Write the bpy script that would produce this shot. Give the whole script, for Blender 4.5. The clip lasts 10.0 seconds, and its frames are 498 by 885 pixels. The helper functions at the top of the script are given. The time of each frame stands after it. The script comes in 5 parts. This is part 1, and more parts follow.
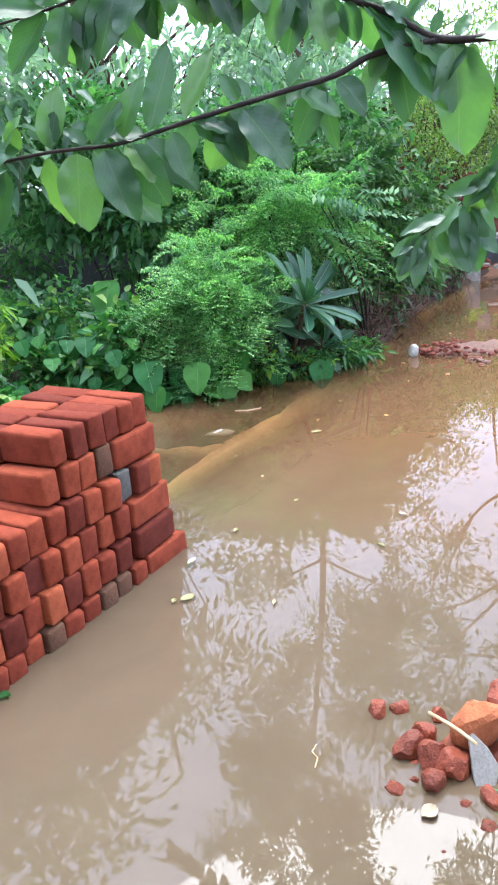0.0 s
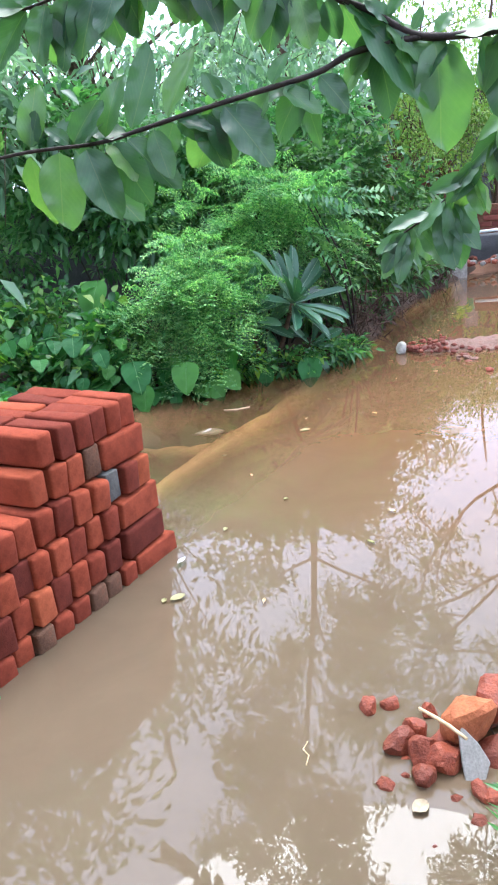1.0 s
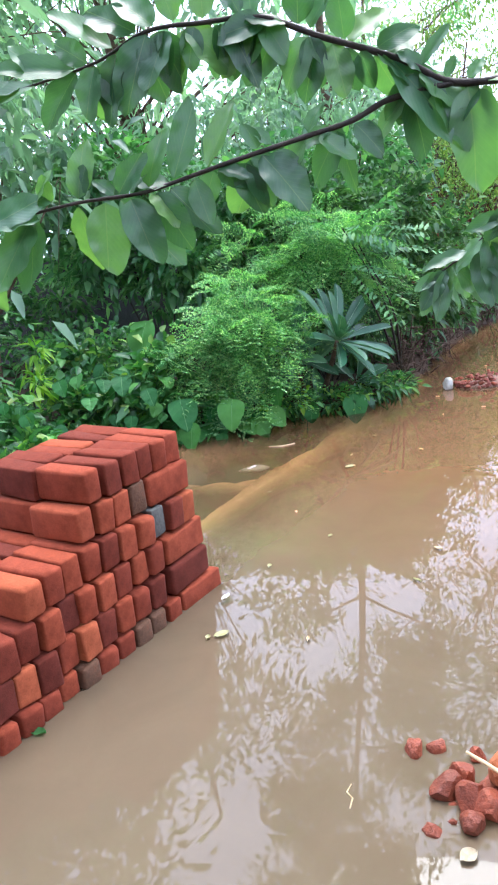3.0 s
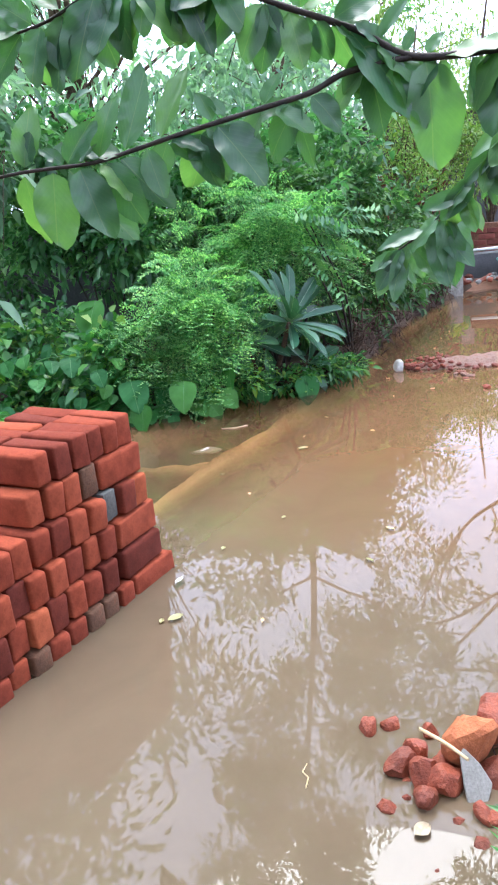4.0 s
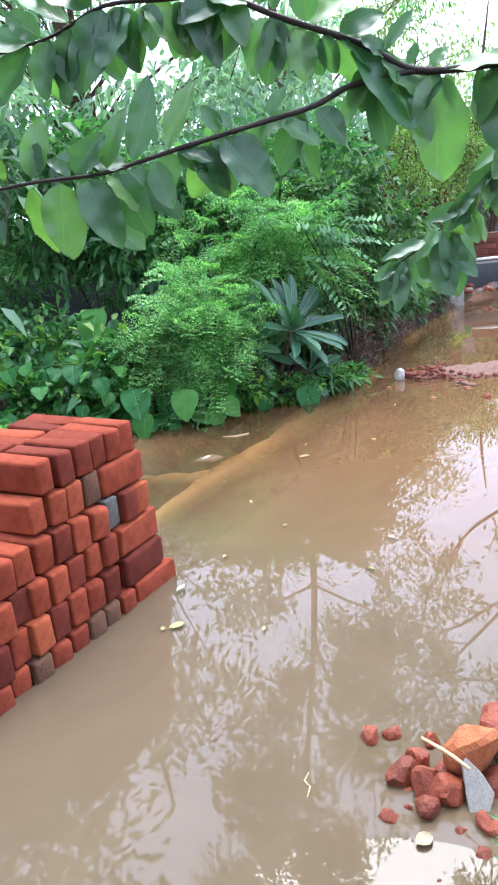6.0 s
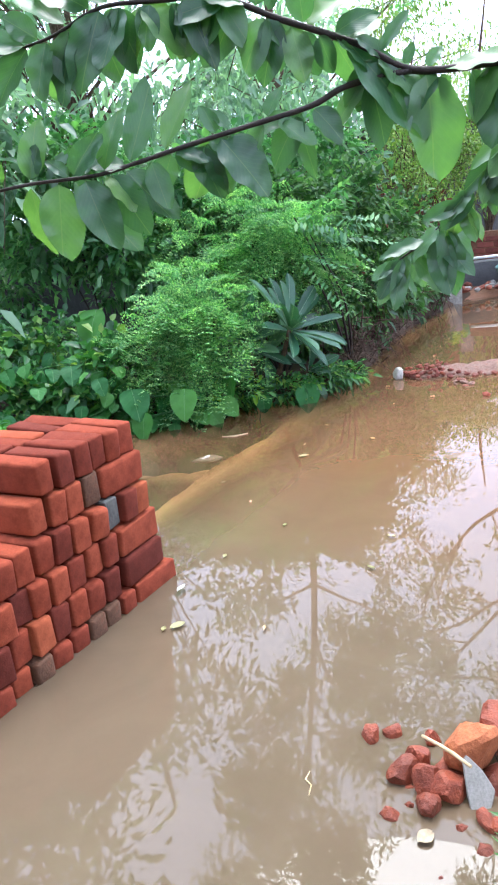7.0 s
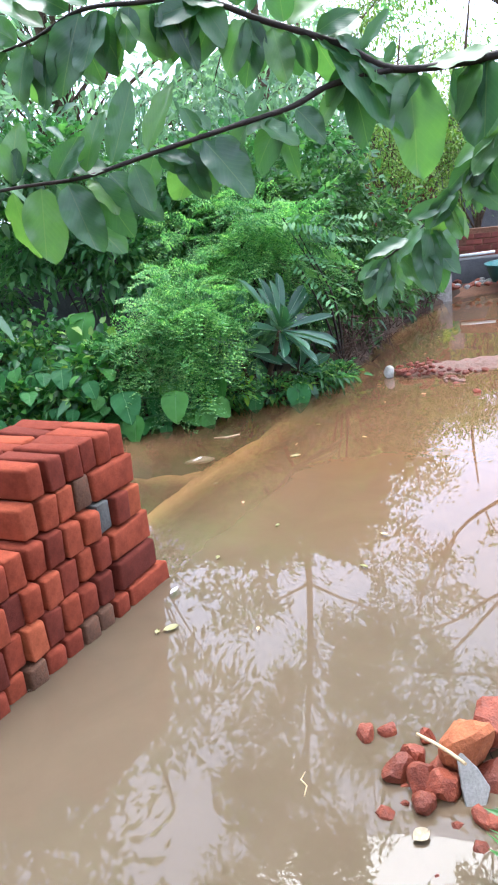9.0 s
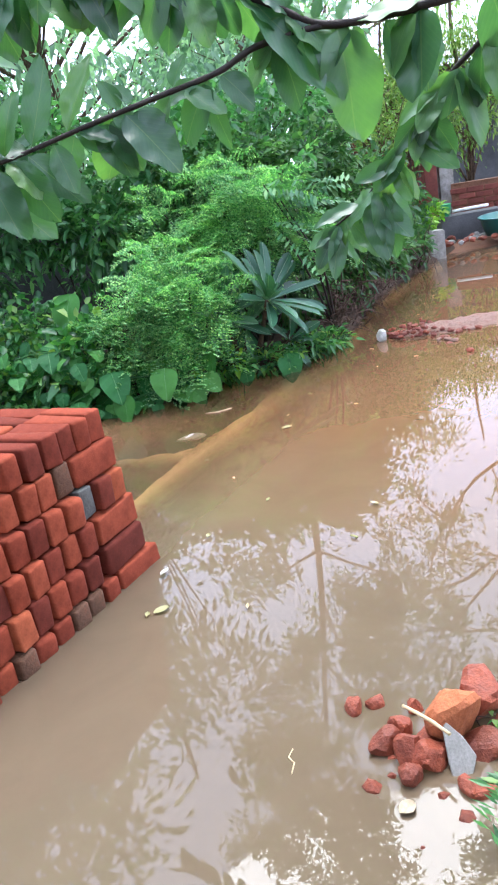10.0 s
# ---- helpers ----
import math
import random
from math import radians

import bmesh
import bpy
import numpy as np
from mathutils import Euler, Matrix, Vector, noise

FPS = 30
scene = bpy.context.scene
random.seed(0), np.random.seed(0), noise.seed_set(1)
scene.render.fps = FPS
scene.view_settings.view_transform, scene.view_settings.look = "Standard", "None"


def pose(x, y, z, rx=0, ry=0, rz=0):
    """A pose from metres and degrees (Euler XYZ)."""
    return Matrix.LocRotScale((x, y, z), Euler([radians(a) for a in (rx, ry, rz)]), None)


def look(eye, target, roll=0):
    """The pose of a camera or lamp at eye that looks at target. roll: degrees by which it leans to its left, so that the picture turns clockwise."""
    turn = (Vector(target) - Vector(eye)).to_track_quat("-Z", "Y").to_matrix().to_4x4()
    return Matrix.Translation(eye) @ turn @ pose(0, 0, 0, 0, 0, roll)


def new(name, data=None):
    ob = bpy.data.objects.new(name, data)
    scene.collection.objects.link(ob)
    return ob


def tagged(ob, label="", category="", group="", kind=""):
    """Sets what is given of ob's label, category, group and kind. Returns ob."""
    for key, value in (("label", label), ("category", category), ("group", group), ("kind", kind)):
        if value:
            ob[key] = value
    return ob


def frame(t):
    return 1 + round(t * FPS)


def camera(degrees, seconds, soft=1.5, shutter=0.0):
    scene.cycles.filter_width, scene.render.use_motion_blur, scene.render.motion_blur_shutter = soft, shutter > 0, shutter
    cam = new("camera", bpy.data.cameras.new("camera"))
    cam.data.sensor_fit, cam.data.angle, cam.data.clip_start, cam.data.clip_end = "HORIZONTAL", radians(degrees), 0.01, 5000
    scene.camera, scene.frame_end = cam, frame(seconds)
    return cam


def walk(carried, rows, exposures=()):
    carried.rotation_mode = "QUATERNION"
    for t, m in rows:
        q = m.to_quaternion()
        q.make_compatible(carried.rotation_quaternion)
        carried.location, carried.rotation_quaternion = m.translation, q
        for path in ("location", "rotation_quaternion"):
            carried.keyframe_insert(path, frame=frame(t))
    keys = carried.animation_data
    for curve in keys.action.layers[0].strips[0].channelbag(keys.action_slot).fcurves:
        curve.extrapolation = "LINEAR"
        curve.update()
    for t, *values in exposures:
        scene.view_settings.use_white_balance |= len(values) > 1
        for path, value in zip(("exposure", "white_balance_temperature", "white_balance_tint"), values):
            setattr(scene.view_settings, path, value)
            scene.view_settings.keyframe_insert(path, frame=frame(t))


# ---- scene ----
cam = camera(38.0, 10.0, soft=2.1)
PATH = [
    (0, (0.183, 0.445, 1.28), (0.075, 2.331, 0.622), -5.1),
    (0.5, (0.187, 0.449, 1.281), (0.122, 2.335, 0.62), -5.3),
    (1, (0.189, 0.445, 1.278), (0.108, 2.33, 0.616), -5.5),
    (1.5, (0.19, 0.439, 1.281), (0.114, 2.334, 0.646), -5.1),
    (2, (0.173, 0.428, 1.289), (-0.039, 2.332, 0.716), -2.6),
    (2.5, (0.174, 0.419, 1.293), (-0.175, 2.332, 0.823), -4.0),
    (3, (0.204, 0.428, 1.282), (0.001, 2.339, 0.729), -6.7),
    (3.2, (0.204, 0.429, 1.278), (0.081, 2.34, 0.704), -7.4),
    (4.5, (0.189, 0.459, 1.274), (0.118, 2.359, 0.653), -5.7),
    (5, (0.191, 0.452, 1.275), (0.124, 2.358, 0.672), -5.9),
    (5.5, (0.188, 0.447, 1.278), (0.117, 2.355, 0.685), -5.5),
    (7, (0.188, 0.44, 1.278), (0.118, 2.349, 0.685), -5.9),
    (7.5, (0.191, 0.45, 1.277), (0.133, 2.35, 0.655), -6.2),
    (8, (0.195, 0.448, 1.278), (0.156, 2.352, 0.668), -6.2),
    (8.5, (0.193, 0.444, 1.279), (0.15, 2.352, 0.682), -6.1),
    (9, (0.197, 0.443, 1.278), (0.145, 2.353, 0.684), -6.7),
    (9.5, (0.225, 0.459, 1.277), (0.152, 2.358, 0.652), -8.2),
    (10, (0.292, 0.482, 1.275), (0.206, 2.365, 0.606), -10.4),
]
walk(cam, [(t, look(eye, target, roll)) for t, eye, target, roll in PATH])

# ---- light ----
world = bpy.data.worlds.new("overcast_sky")
scene.world = world
world.use_nodes = True
wn = world.node_tree
wn.nodes.clear()
w_out = wn.nodes.new("ShaderNodeOutputWorld")
w_bg = wn.nodes.new("ShaderNodeBackground")
w_sky = wn.nodes.new("ShaderNodeTexSky")
w_sky.sky_type = "NISHITA"
w_sky.sun_disc = False
w_sky.sun_elevation = radians(68)
w_sky.sun_rotation = radians(10)
w_sky.dust_density = 10.0
w_sky.air_density = 1.5
w_hsv = wn.nodes.new("ShaderNodeHueSaturation")
w_hsv.inputs["Saturation"].default_value = 0.0
w_cloud = wn.nodes.new("ShaderNodeMix")
w_cloud.data_type = "RGBA"
w_cloud.inputs["Factor"].default_value = 0.72
w_cloud.inputs["B"].default_value = (13.9, 15.8, 22.6, 1)
wn.links.new(w_sky.outputs["Color"], w_hsv.inputs["Color"])
wn.links.new(w_hsv.outputs["Color"], w_cloud.inputs["A"])
wn.links.new(w_cloud.outputs["Result"], w_bg.inputs["Color"])
w_bg.inputs["Strength"].default_value = 0.105
wn.links.new(w_bg.outputs["Background"], w_out.inputs["Surface"])

sun = new("sun", bpy.data.lights.new("sun", "SUN"))
sun.data.energy = 2.0
sun.data.angle = radians(45)
sun.data.color = (1.0, 0.98, 0.94)
sun.matrix_world = look((1.2, 9.5, 13.0), (0.3, 4.5, 0.0))
scene.view_settings.exposure = 1.56

# ---- materials ----


class Mat:
    """A node material with a principled shader and small helpers."""

    def __init__(self, name, rough=0.7, spec=0.5):
        self.m = bpy.data.materials.new(name)
        self.m.use_nodes = True
        self.t = self.m.node_tree
        self.p = self.t.nodes["Principled BSDF"]
        self.out = self.t.nodes["Material Output"]
        self.p.inputs["Roughness"].default_value = rough
        self.p.inputs["Specular IOR Level"].default_value = spec

    def n(self, kind, **values):
        node = self.t.nodes.new("ShaderNode" + kind)
        for key, value in values.items():
            node.inputs[key.replace("_", " ")].default_value = value
        return node

    def l(self, a, b):
        self.t.links.new(a, b)

    def coords(self, which="Object"):
        return self.t.nodes.new("ShaderNodeTexCoord").outputs[which]

    def noise(self, scale, detail=4, rough=0.6, at=None, dist=0.0):
        node = self.n("TexNoise", Scale=scale, Detail=detail, Roughness=rough, Distortion=dist)
        if at is not None:
            self.l(at, node.inputs["Vector"])
        return node.outputs["Fac"]

    def ramp(self, fac, stops):
        node = self.t.nodes.new("ShaderNodeValToRGB")
        els = node.color_ramp.elements
        while len(els) < len(stops):
            els.new(0.5)
        for e, (at, col) in zip(els, stops):
            e.position = at
            e.color = (*col, 1) if len(col) == 3 else col
        self.l(fac, node.inputs["Fac"])
        return node.outputs["Color"]

    def mix(self, fac, a, b, blend="MIX"):
        node = self.t.nodes.new("ShaderNodeMix")
        node.data_type = "RGBA"
        node.blend_type = blend
        for value, key in ((fac, "Factor"), (a, "A"), (b, "B")):
            if isinstance(value, (int, float)):
                node.inputs[key].default_value = value
            elif isinstance(value, tuple):
                node.inputs[key].default_value = (*value, 1)
            else:
                self.l(value, node.inputs[key])
        return node.outputs["Result"]

    def random(self, island=False):
        if island:
            return self.t.nodes.new("ShaderNodeNewGeometry").outputs["Random Per Island"]
        return self.t.nodes.new("ShaderNodeObjectInfo").outputs["Random"]

    def math(self, op, a, b=0.0):
        node = self.t.nodes.new("ShaderNodeMath")
        node.operation = op
        for value, i in ((a, 0), (b, 1)):
            if isinstance(value, (int, float)):
                node.inputs[i].default_value = value
            else:
                self.l(value, node.inputs[i])
        return node.outputs[0]

    def bump(self, height, strength=0.3, distance=0.01):
        node = self.n("Bump", Strength=strength, Distance=distance)
        self.l(height, node.inputs["Height"])
        self.l(node.outputs["Normal"], self.p.inputs["Normal"])
        return node

    def colour(self, socket):
        self.l(socket, self.p.inputs["Base Color"])


def brick_material():
    a = Mat("red_brick", 0.9, 0.2)
    tint = a.ramp(a.random(), [(0.0, (0.125, 0.026, 0.017)), (0.25, (0.205, 0.040, 0.022)), (0.55, (0.29, 0.059, 0.029)),
                               (0.85, (0.355, 0.080, 0.038)), (0.97, (0.41, 0.105, 0.046)), (1.0, (0.20, 0.12, 0.085))])
    c = a.coords()
    blotch = a.ramp(a.noise(9, 5, 0.65, c), [(0.3, (0.6, 0.55, 0.52)), (0.6, (1.05, 1.05, 1.05))])
    grain = a.ramp(a.noise(130, 3, 0.7, c), [(0.35, (0.88, 0.87, 0.86)), (0.65, (1.06, 1.06, 1.06))])
    burnt = a.ramp(a.noise(4.5, 2, 0.5, c), [(0.66, (0, 0, 0)), (0.76, (0.75, 0.75, 0.75))])
    col = a.mix(1.0, a.mix(1.0, tint, blotch, "MULTIPLY"), grain, "MULTIPLY")
    a.colour(a.mix(burnt, col, (0.16, 0.10, 0.075)))
    a.bump(a.math("ADD", a.noise(40, 6, 0.75, c), a.noise(220, 2, 0.6, c)), 0.3, 0.005)
    return a.m


def plain_material(name, stops, scale=6, fine=80, rough=0.8, spec=0.3, bump=0.3, depth=0.01, random=False, at="Object"):
    """A matt surface: a two-scale noise over a colour ramp, with fine relief."""
    a = Mat(name, rough, spec)
    c = a.coords(at)
    base = a.ramp(a.noise(scale, 5, 0.65, c), stops)
    grain = a.ramp(a.noise(fine, 3, 0.7, c), [(0.3, (0.72, 0.72, 0.72)), (0.7, (1.12, 1.12, 1.12))])
    col = a.mix(1.0, base, grain, "MULTIPLY")
    if random:
        shade = a.ramp(a.random(), [(0, (0.65, 0.65, 0.65)), (1, (1.2, 1.2, 1.2))])
        col = a.mix(1.0, col, shade, "MULTIPLY")
    a.colour(col)
    a.bump(a.math("ADD", a.noise(scale * 5, 4, 0.6, c), a.noise(fine, 3, 0.6, c)), bump, depth)
    return a.m


def foliage_material(name, stops, rough=0.45, spec=0.5, through_light=0.35, glow=(1.05, 1.3, 0.6)):
    """Leaves: colour by leaf, gloss on the face, light let through the blade."""
    a = Mat(name, rough, spec)
    r = a.random(True)
    col = a.ramp(r, stops)
    patch = a.ramp(a.noise(2.2, 3, 0.6, a.coords("Object")), [(0.3, (0.5, 0.56, 0.62)), (0.7, (1.3, 1.22, 1.05))])
    col = a.mix(1.0, col, patch, "MULTIPLY")
    a.colour(col)
    tr = a.t.nodes.new("ShaderNodeBsdfTranslucent")
    a.l(a.mix(1.0, col, glow, "MULTIPLY"), tr.inputs["Color"])
    mx = a.t.nodes.new("ShaderNodeMixShader")
    mx.inputs[0].default_value = through_light
    a.l(a.p.outputs[0], mx.inputs[1])
    a.l(tr.outputs[0], mx.inputs[2])
    a.l(mx.outputs[0], a.out.inputs["Surface"])
    return a.m


def blade_material(name, stops, vein=(0.25, 0.36, 0.16), through_light=0.3, rough=0.17, veins=11.0, bump=0.1, rib_strength=0.25, spec=0.75):
    """Large leaves one by one: midrib, side veins, waxy gloss; the blade lies along local x from 0 to 1."""
    a = Mat(name, rough, spec)
    c = a.coords("Object")
    sep = a.t.nodes.new("ShaderNodeSeparateXYZ")
    a.l(c, sep.inputs[0])
    x, y = sep.outputs[0], sep.outputs[1]
    ay = a.math("ABSOLUTE", y)
    rib = a.math("LESS_THAN", ay, 0.012)
    side = a.math("SINE", a.math("MULTIPLY", a.math("SUBTRACT", x, a.math("MULTIPLY", ay, 0.75)), veins * 6.283))
    side01 = a.math("ADD", a.math("MULTIPLY", side, 0.5), 0.5)
    line = a.math("POWER", side01, 14.0)
    base = a.ramp(a.random(), stops)
    mottled = a.mix(1.0, base, a.ramp(a.noise(3.5, 5, 0.65, c), [(0.3, (0.86, 0.88, 0.9)), (0.7, (1.08, 1.06, 1.0))]), "MULTIPLY")
    veined = a.mix(a.math("MULTIPLY", line, 0.06), mottled, vein)
    col = a.mix(a.math("MULTIPLY", rib, rib_strength), veined, vein)
    a.colour(col)
    a.l(a.ramp(a.noise(3, 2, 0.6, c), [(0.3, (rough, rough, rough)), (0.75, (rough + 0.16,) * 3)]), a.p.inputs["Roughness"])
    a.bump(a.math("ADD", a.math("MULTIPLY", side01, 0.12), a.math("MULTIPLY", a.noise(3, 1, 0.4, c), 1.0)), bump, 0.02)
    tr = a.t.nodes.new("ShaderNodeBsdfTranslucent")
    a.l(a.mix(1.0, col, (1.3, 1.4, 0.5), "MULTIPLY"), tr.inputs["Color"])
    mx = a.t.nodes.new("ShaderNodeMixShader")
    mx.inputs[0].default_value = through_light
    a.l(a.p.outputs[0], mx.inputs[1])
    a.l(tr.outputs[0], mx.inputs[2])
    a.l(mx.outputs[0], a.out.inputs["Surface"])
    return a.m


def water_material():
    """Silty flood water: a cloudy body that lets some of the bed through, under a clear reflecting skin."""
    a = Mat("muddy_water")
    a.t.nodes.remove(a.p)
    c = a.coords("Object")
    silt = a.ramp(a.noise(0.55, 4, 0.55, c, 0.6), [(0.25, (0.126, 0.094, 0.064)), (0.5, (0.140, 0.104, 0.069)), (0.75, (0.145, 0.102, 0.064))])
    sep = a.t.nodes.new("ShaderNodeSeparateXYZ")
    a.l(c, sep.inputs[0])
    out_there = a.math("ADD", a.math("ADD", sep.outputs[1], a.math("MULTIPLY", sep.outputs[0], 0.75)), a.math("MULTIPLY", a.noise(0.9, 3, 0.5, c, 0.8), 1.6))
    plume = a.ramp(a.math("DIVIDE", out_there, 10.0), [(0.34, (0, 0, 0)), (0.52, (1, 1, 1))])
    silt = a.mix(plume, silt, (0.165, 0.089, 0.045))
    swirl = a.ramp(a.noise(3.0, 5, 0.6, c, 1.2), [(0.3, (0.93, 0.92, 0.91)), (0.7, (1.05, 1.05, 1.04))])
    body = a.t.nodes.new("ShaderNodeBsdfDiffuse")
    a.l(a.mix(1.0, silt, swirl, "MULTIPLY"), body.inputs["Color"])
    clear = a.t.nodes.new("ShaderNodeBsdfTransparent")
    clear.inputs["Color"].default_value = (0.9, 0.82, 0.70, 1)
    gloss = a.t.nodes.new("ShaderNodeBsdfGlossy")
    gloss.inputs["Roughness"].default_value = 0.006
    gloss.inputs["Color"].default_value = (0.90, 0.96, 1.0, 1)
    fres = a.n("Fresnel", IOR=1.42)
    bump = a.n("Bump", Strength=0.0045, Distance=0.012)
    stretch = a.t.nodes.new("ShaderNodeMapping")
    stretch.inputs["Scale"].default_value = (1.0, 1.0, 1.0)
    a.l(c, stretch.inputs[0])
    h = a.math("ADD", a.noise(4.0, 1, 0.4, stretch.outputs[0], 0.3), a.math("MULTIPLY", a.noise(1.3, 1, 0.4, c, 0.3), 2.5))
    a.l(h, bump.inputs["Height"])
    a.l(bump.outputs[0], gloss.inputs["Normal"])
    a.l(bump.outputs[0], fres.inputs["Normal"])
    murk = a.t.nodes.new("ShaderNodeMixShader")
    # clearer where it is shallow: along the sunken drain edge and round the rubble
    x, y = sep.outputs[0], sep.outputs[1]
    wander = a.math("MULTIPLY", a.noise(2.0, 3, 0.5, c, 0.5), 0.25)
    across = a.math("ABSOLUTE", a.math("SUBTRACT", a.math("MULTIPLY", a.math("ADD", x, 0.75), 0.883), a.math("MULTIPLY", a.math("SUBTRACT", y, 3.15), 0.47)))
    ahead = a.math("MULTIPLY", a.math("SUBTRACT", 3.0, y), 0.6)
    drain = a.ramp(a.math("ADD", a.math("MAXIMUM", across, ahead), wander), [(0.30, (0.55, 0.55, 0.55)), (0.75, (0.10, 0.10, 0.10))])
    dx, dy = a.math("SUBTRACT", x, 0.56), a.math("SUBTRACT", y, 1.85)
    heap = a.math("SQRT", a.math("ADD", a.math("MULTIPLY", dx, dx), a.math("MULTIPLY", dy, dy)))
    near_heap = a.ramp(a.math("ADD", heap, wander), [(0.10, (0.22, 0.22, 0.22)), (1.0, (0.10, 0.10, 0.10))])
    a.l(a.mix(1.0, drain, near_heap, "LIGHTEN"), murk.inputs[0])
    a.l(body.outputs[0], murk.inputs[1])
    a.l(clear.outputs[0], murk.inputs[2])
    top = a.t.nodes.new("ShaderNodeMixShader")
    a.l(fres.outputs[0], top.inputs[0])
    a.l(murk.outputs[0], top.inputs[1])
    a.l(gloss.outputs[0], top.inputs[2])
    a.l(top.outputs[0], a.out.inputs["Surface"])
    return a.m


def mud_material():
    """The bed: dark mud in the deeps, pale settled silt on what lies shallow, earth darkened for plant shade above the
    water.
    """
    a = Mat("wet_mud_shaded_bank", 0.85, 0.2)
    c = a.coords()
    sep = a.t.nodes.new("ShaderNodeSeparateXYZ")
    a.l(c, sep.inputs[0])
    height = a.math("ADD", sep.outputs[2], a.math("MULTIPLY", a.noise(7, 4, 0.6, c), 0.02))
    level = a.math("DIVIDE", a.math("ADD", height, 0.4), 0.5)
    # last stop: the deep shade under the bank plants, painted into the earth
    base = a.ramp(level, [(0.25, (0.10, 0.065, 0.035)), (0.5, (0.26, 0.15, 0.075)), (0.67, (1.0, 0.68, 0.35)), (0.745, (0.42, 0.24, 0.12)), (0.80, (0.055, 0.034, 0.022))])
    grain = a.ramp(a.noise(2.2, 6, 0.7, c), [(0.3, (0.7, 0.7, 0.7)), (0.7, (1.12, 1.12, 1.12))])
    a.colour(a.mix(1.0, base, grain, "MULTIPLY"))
    a.bump(a.noise(6, 4, 0.6, c), 0.2, 0.03)
    return a.m


BRICK = brick_material()
GREYBRICK = plain_material("overburnt_grey_brick", [(0.3, (0.075, 0.078, 0.072)), (0.7, (0.15, 0.148, 0.138))], 14, 130, 0.8, 0.3, 0.5, 0.005)
OLIVEBRICK = plain_material("muddy_brown_brick", [(0.3, (0.085, 0.042, 0.024)), (0.55, (0.13, 0.062, 0.035)), (0.75, (0.19, 0.068, 0.036))], 14, 130, 0.8, 0.3, 0.5, 0.005)
WATER = water_material()
MUD = mud_material(); EARTH = plain_material("red_earth", [(0.3, (0.13, 0.058, 0.034)), (0.55, (0.20, 0.09, 0.052)), (0.75, (0.27, 0.125, 0.075))], 3.2, 45, 0.75, 0.3, 0.5, 0.03)
SILT = plain_material("pale_silt", [(0.3, (0.60, 0.43, 0.24)), (0.7, (0.78, 0.60, 0.38))], 5, 70, 0.8, 0.3, 0.3, 0.01)
SAND = plain_material("pink_brick_sand", [(0.3, (0.17, 0.085, 0.06)), (0.5, (0.29, 0.18, 0.14)), (0.7, (0.22, 0.085, 0.055))], 22, 120, 0.75, 0.4, 0.7, 0.02)
CLAY = plain_material("broken_brick_clay", [(0.3, (0.15, 0.032, 0.017)), (0.55, (0.25, 0.053, 0.024)), (0.78, (0.36, 0.09, 0.035))], 16, 160, 0.6, 0.45, 0.45, 0.005, True)
ORANGE = plain_material("orange_broken_brick", [(0.3, (0.33, 0.095, 0.04)), (0.6, (0.44, 0.14, 0.055)), (0.8, (0.52, 0.20, 0.085))], 18, 150, 0.75, 0.35, 0.5, 0.005)
OLDBRICK = plain_material("old_maroon_brick", [(0.3, (0.13, 0.038, 0.03)), (0.6, (0.22, 0.062, 0.046)), (0.8, (0.28, 0.10, 0.075))], 7, 90, 0.85, 0.3, 0.5, 0.006, True)
STONE = plain_material("grey_stone", [(0.3, (0.21, 0.205, 0.19)), (0.7, (0.30, 0.29, 0.275))], 20, 160, 0.7, 0.4, 0.15, 0.002)
PALE = plain_material("pale_stone", [(0.3, (0.40, 0.40, 0.37)), (0.7, (0.58, 0.57, 0.53))], 12, 90, 0.6, 0.4, 0.3, 0.004)
BARK = plain_material("brown_bark", [(0.3, (0.055, 0.035, 0.024)), (0.6, (0.12, 0.078, 0.05)), (0.8, (0.19, 0.13, 0.09))], 18, 120, 0.85, 0.3, 0.8, 0.01)
# Sky sheen and veiling haze over distant trees put into a paler leaf colour.
HAZY = foliage_material("haze_paled_tree_leaf", [(0.0, (0.14, 0.27, 0.18)), (0.6, (0.23, 0.42, 0.27)), (1.0, (0.34, 0.54, 0.34))], 0.3, 0.9, 0.58, (1.0, 1.15, 0.8))
TWIG = plain_material("dark_green_brown_twig", [(0.3, (0.014, 0.010, 0.009)), (0.7, (0.042, 0.028, 0.022))], 40, 300, 0.6, 0.4, 0.5, 0.002)
DRY = plain_material("dry_twig", [(0.3, (0.06, 0.038, 0.03)), (0.7, (0.17, 0.11, 0.085))], 12, 150, 0.9, 0.2, 0.4, 0.004, True)
CREAM = plain_material("cream_dead_leaf", [(0.3, (0.34, 0.27, 0.18)), (0.7, (0.46, 0.38, 0.27))], 30, 200, 0.7, 0.3, 0.2, 0.002)
STRAW = plain_material("pale_straw", [(0.3, (0.55, 0.40, 0.22)), (0.7, (0.72, 0.57, 0.36))], 30, 200, 0.7, 0.3, 0.2, 0.002)
CONCRETE = plain_material("damp_grey_concrete", [(0.3, (0.06, 0.062, 0.066)), (0.6, (0.105, 0.106, 0.11)), (0.8, (0.16, 0.158, 0.155))], 2.5, 60, 0.9, 0.2, 0.4, 0.01)
AGED = plain_material("aged_concrete", [(0.3, (0.17, 0.155, 0.13)), (0.5, (0.28, 0.265, 0.24)), (0.7, (0.38, 0.365, 0.34))], 12, 60, 0.8, 0.3, 0.3, 0.005)
TEAL = plain_material("teal_plastic", [(0.3, (0.012, 0.12, 0.12)), (0.7, (0.018, 0.16, 0.155))], 6, 90, 0.35, 0.5, 0.05, 0.002)
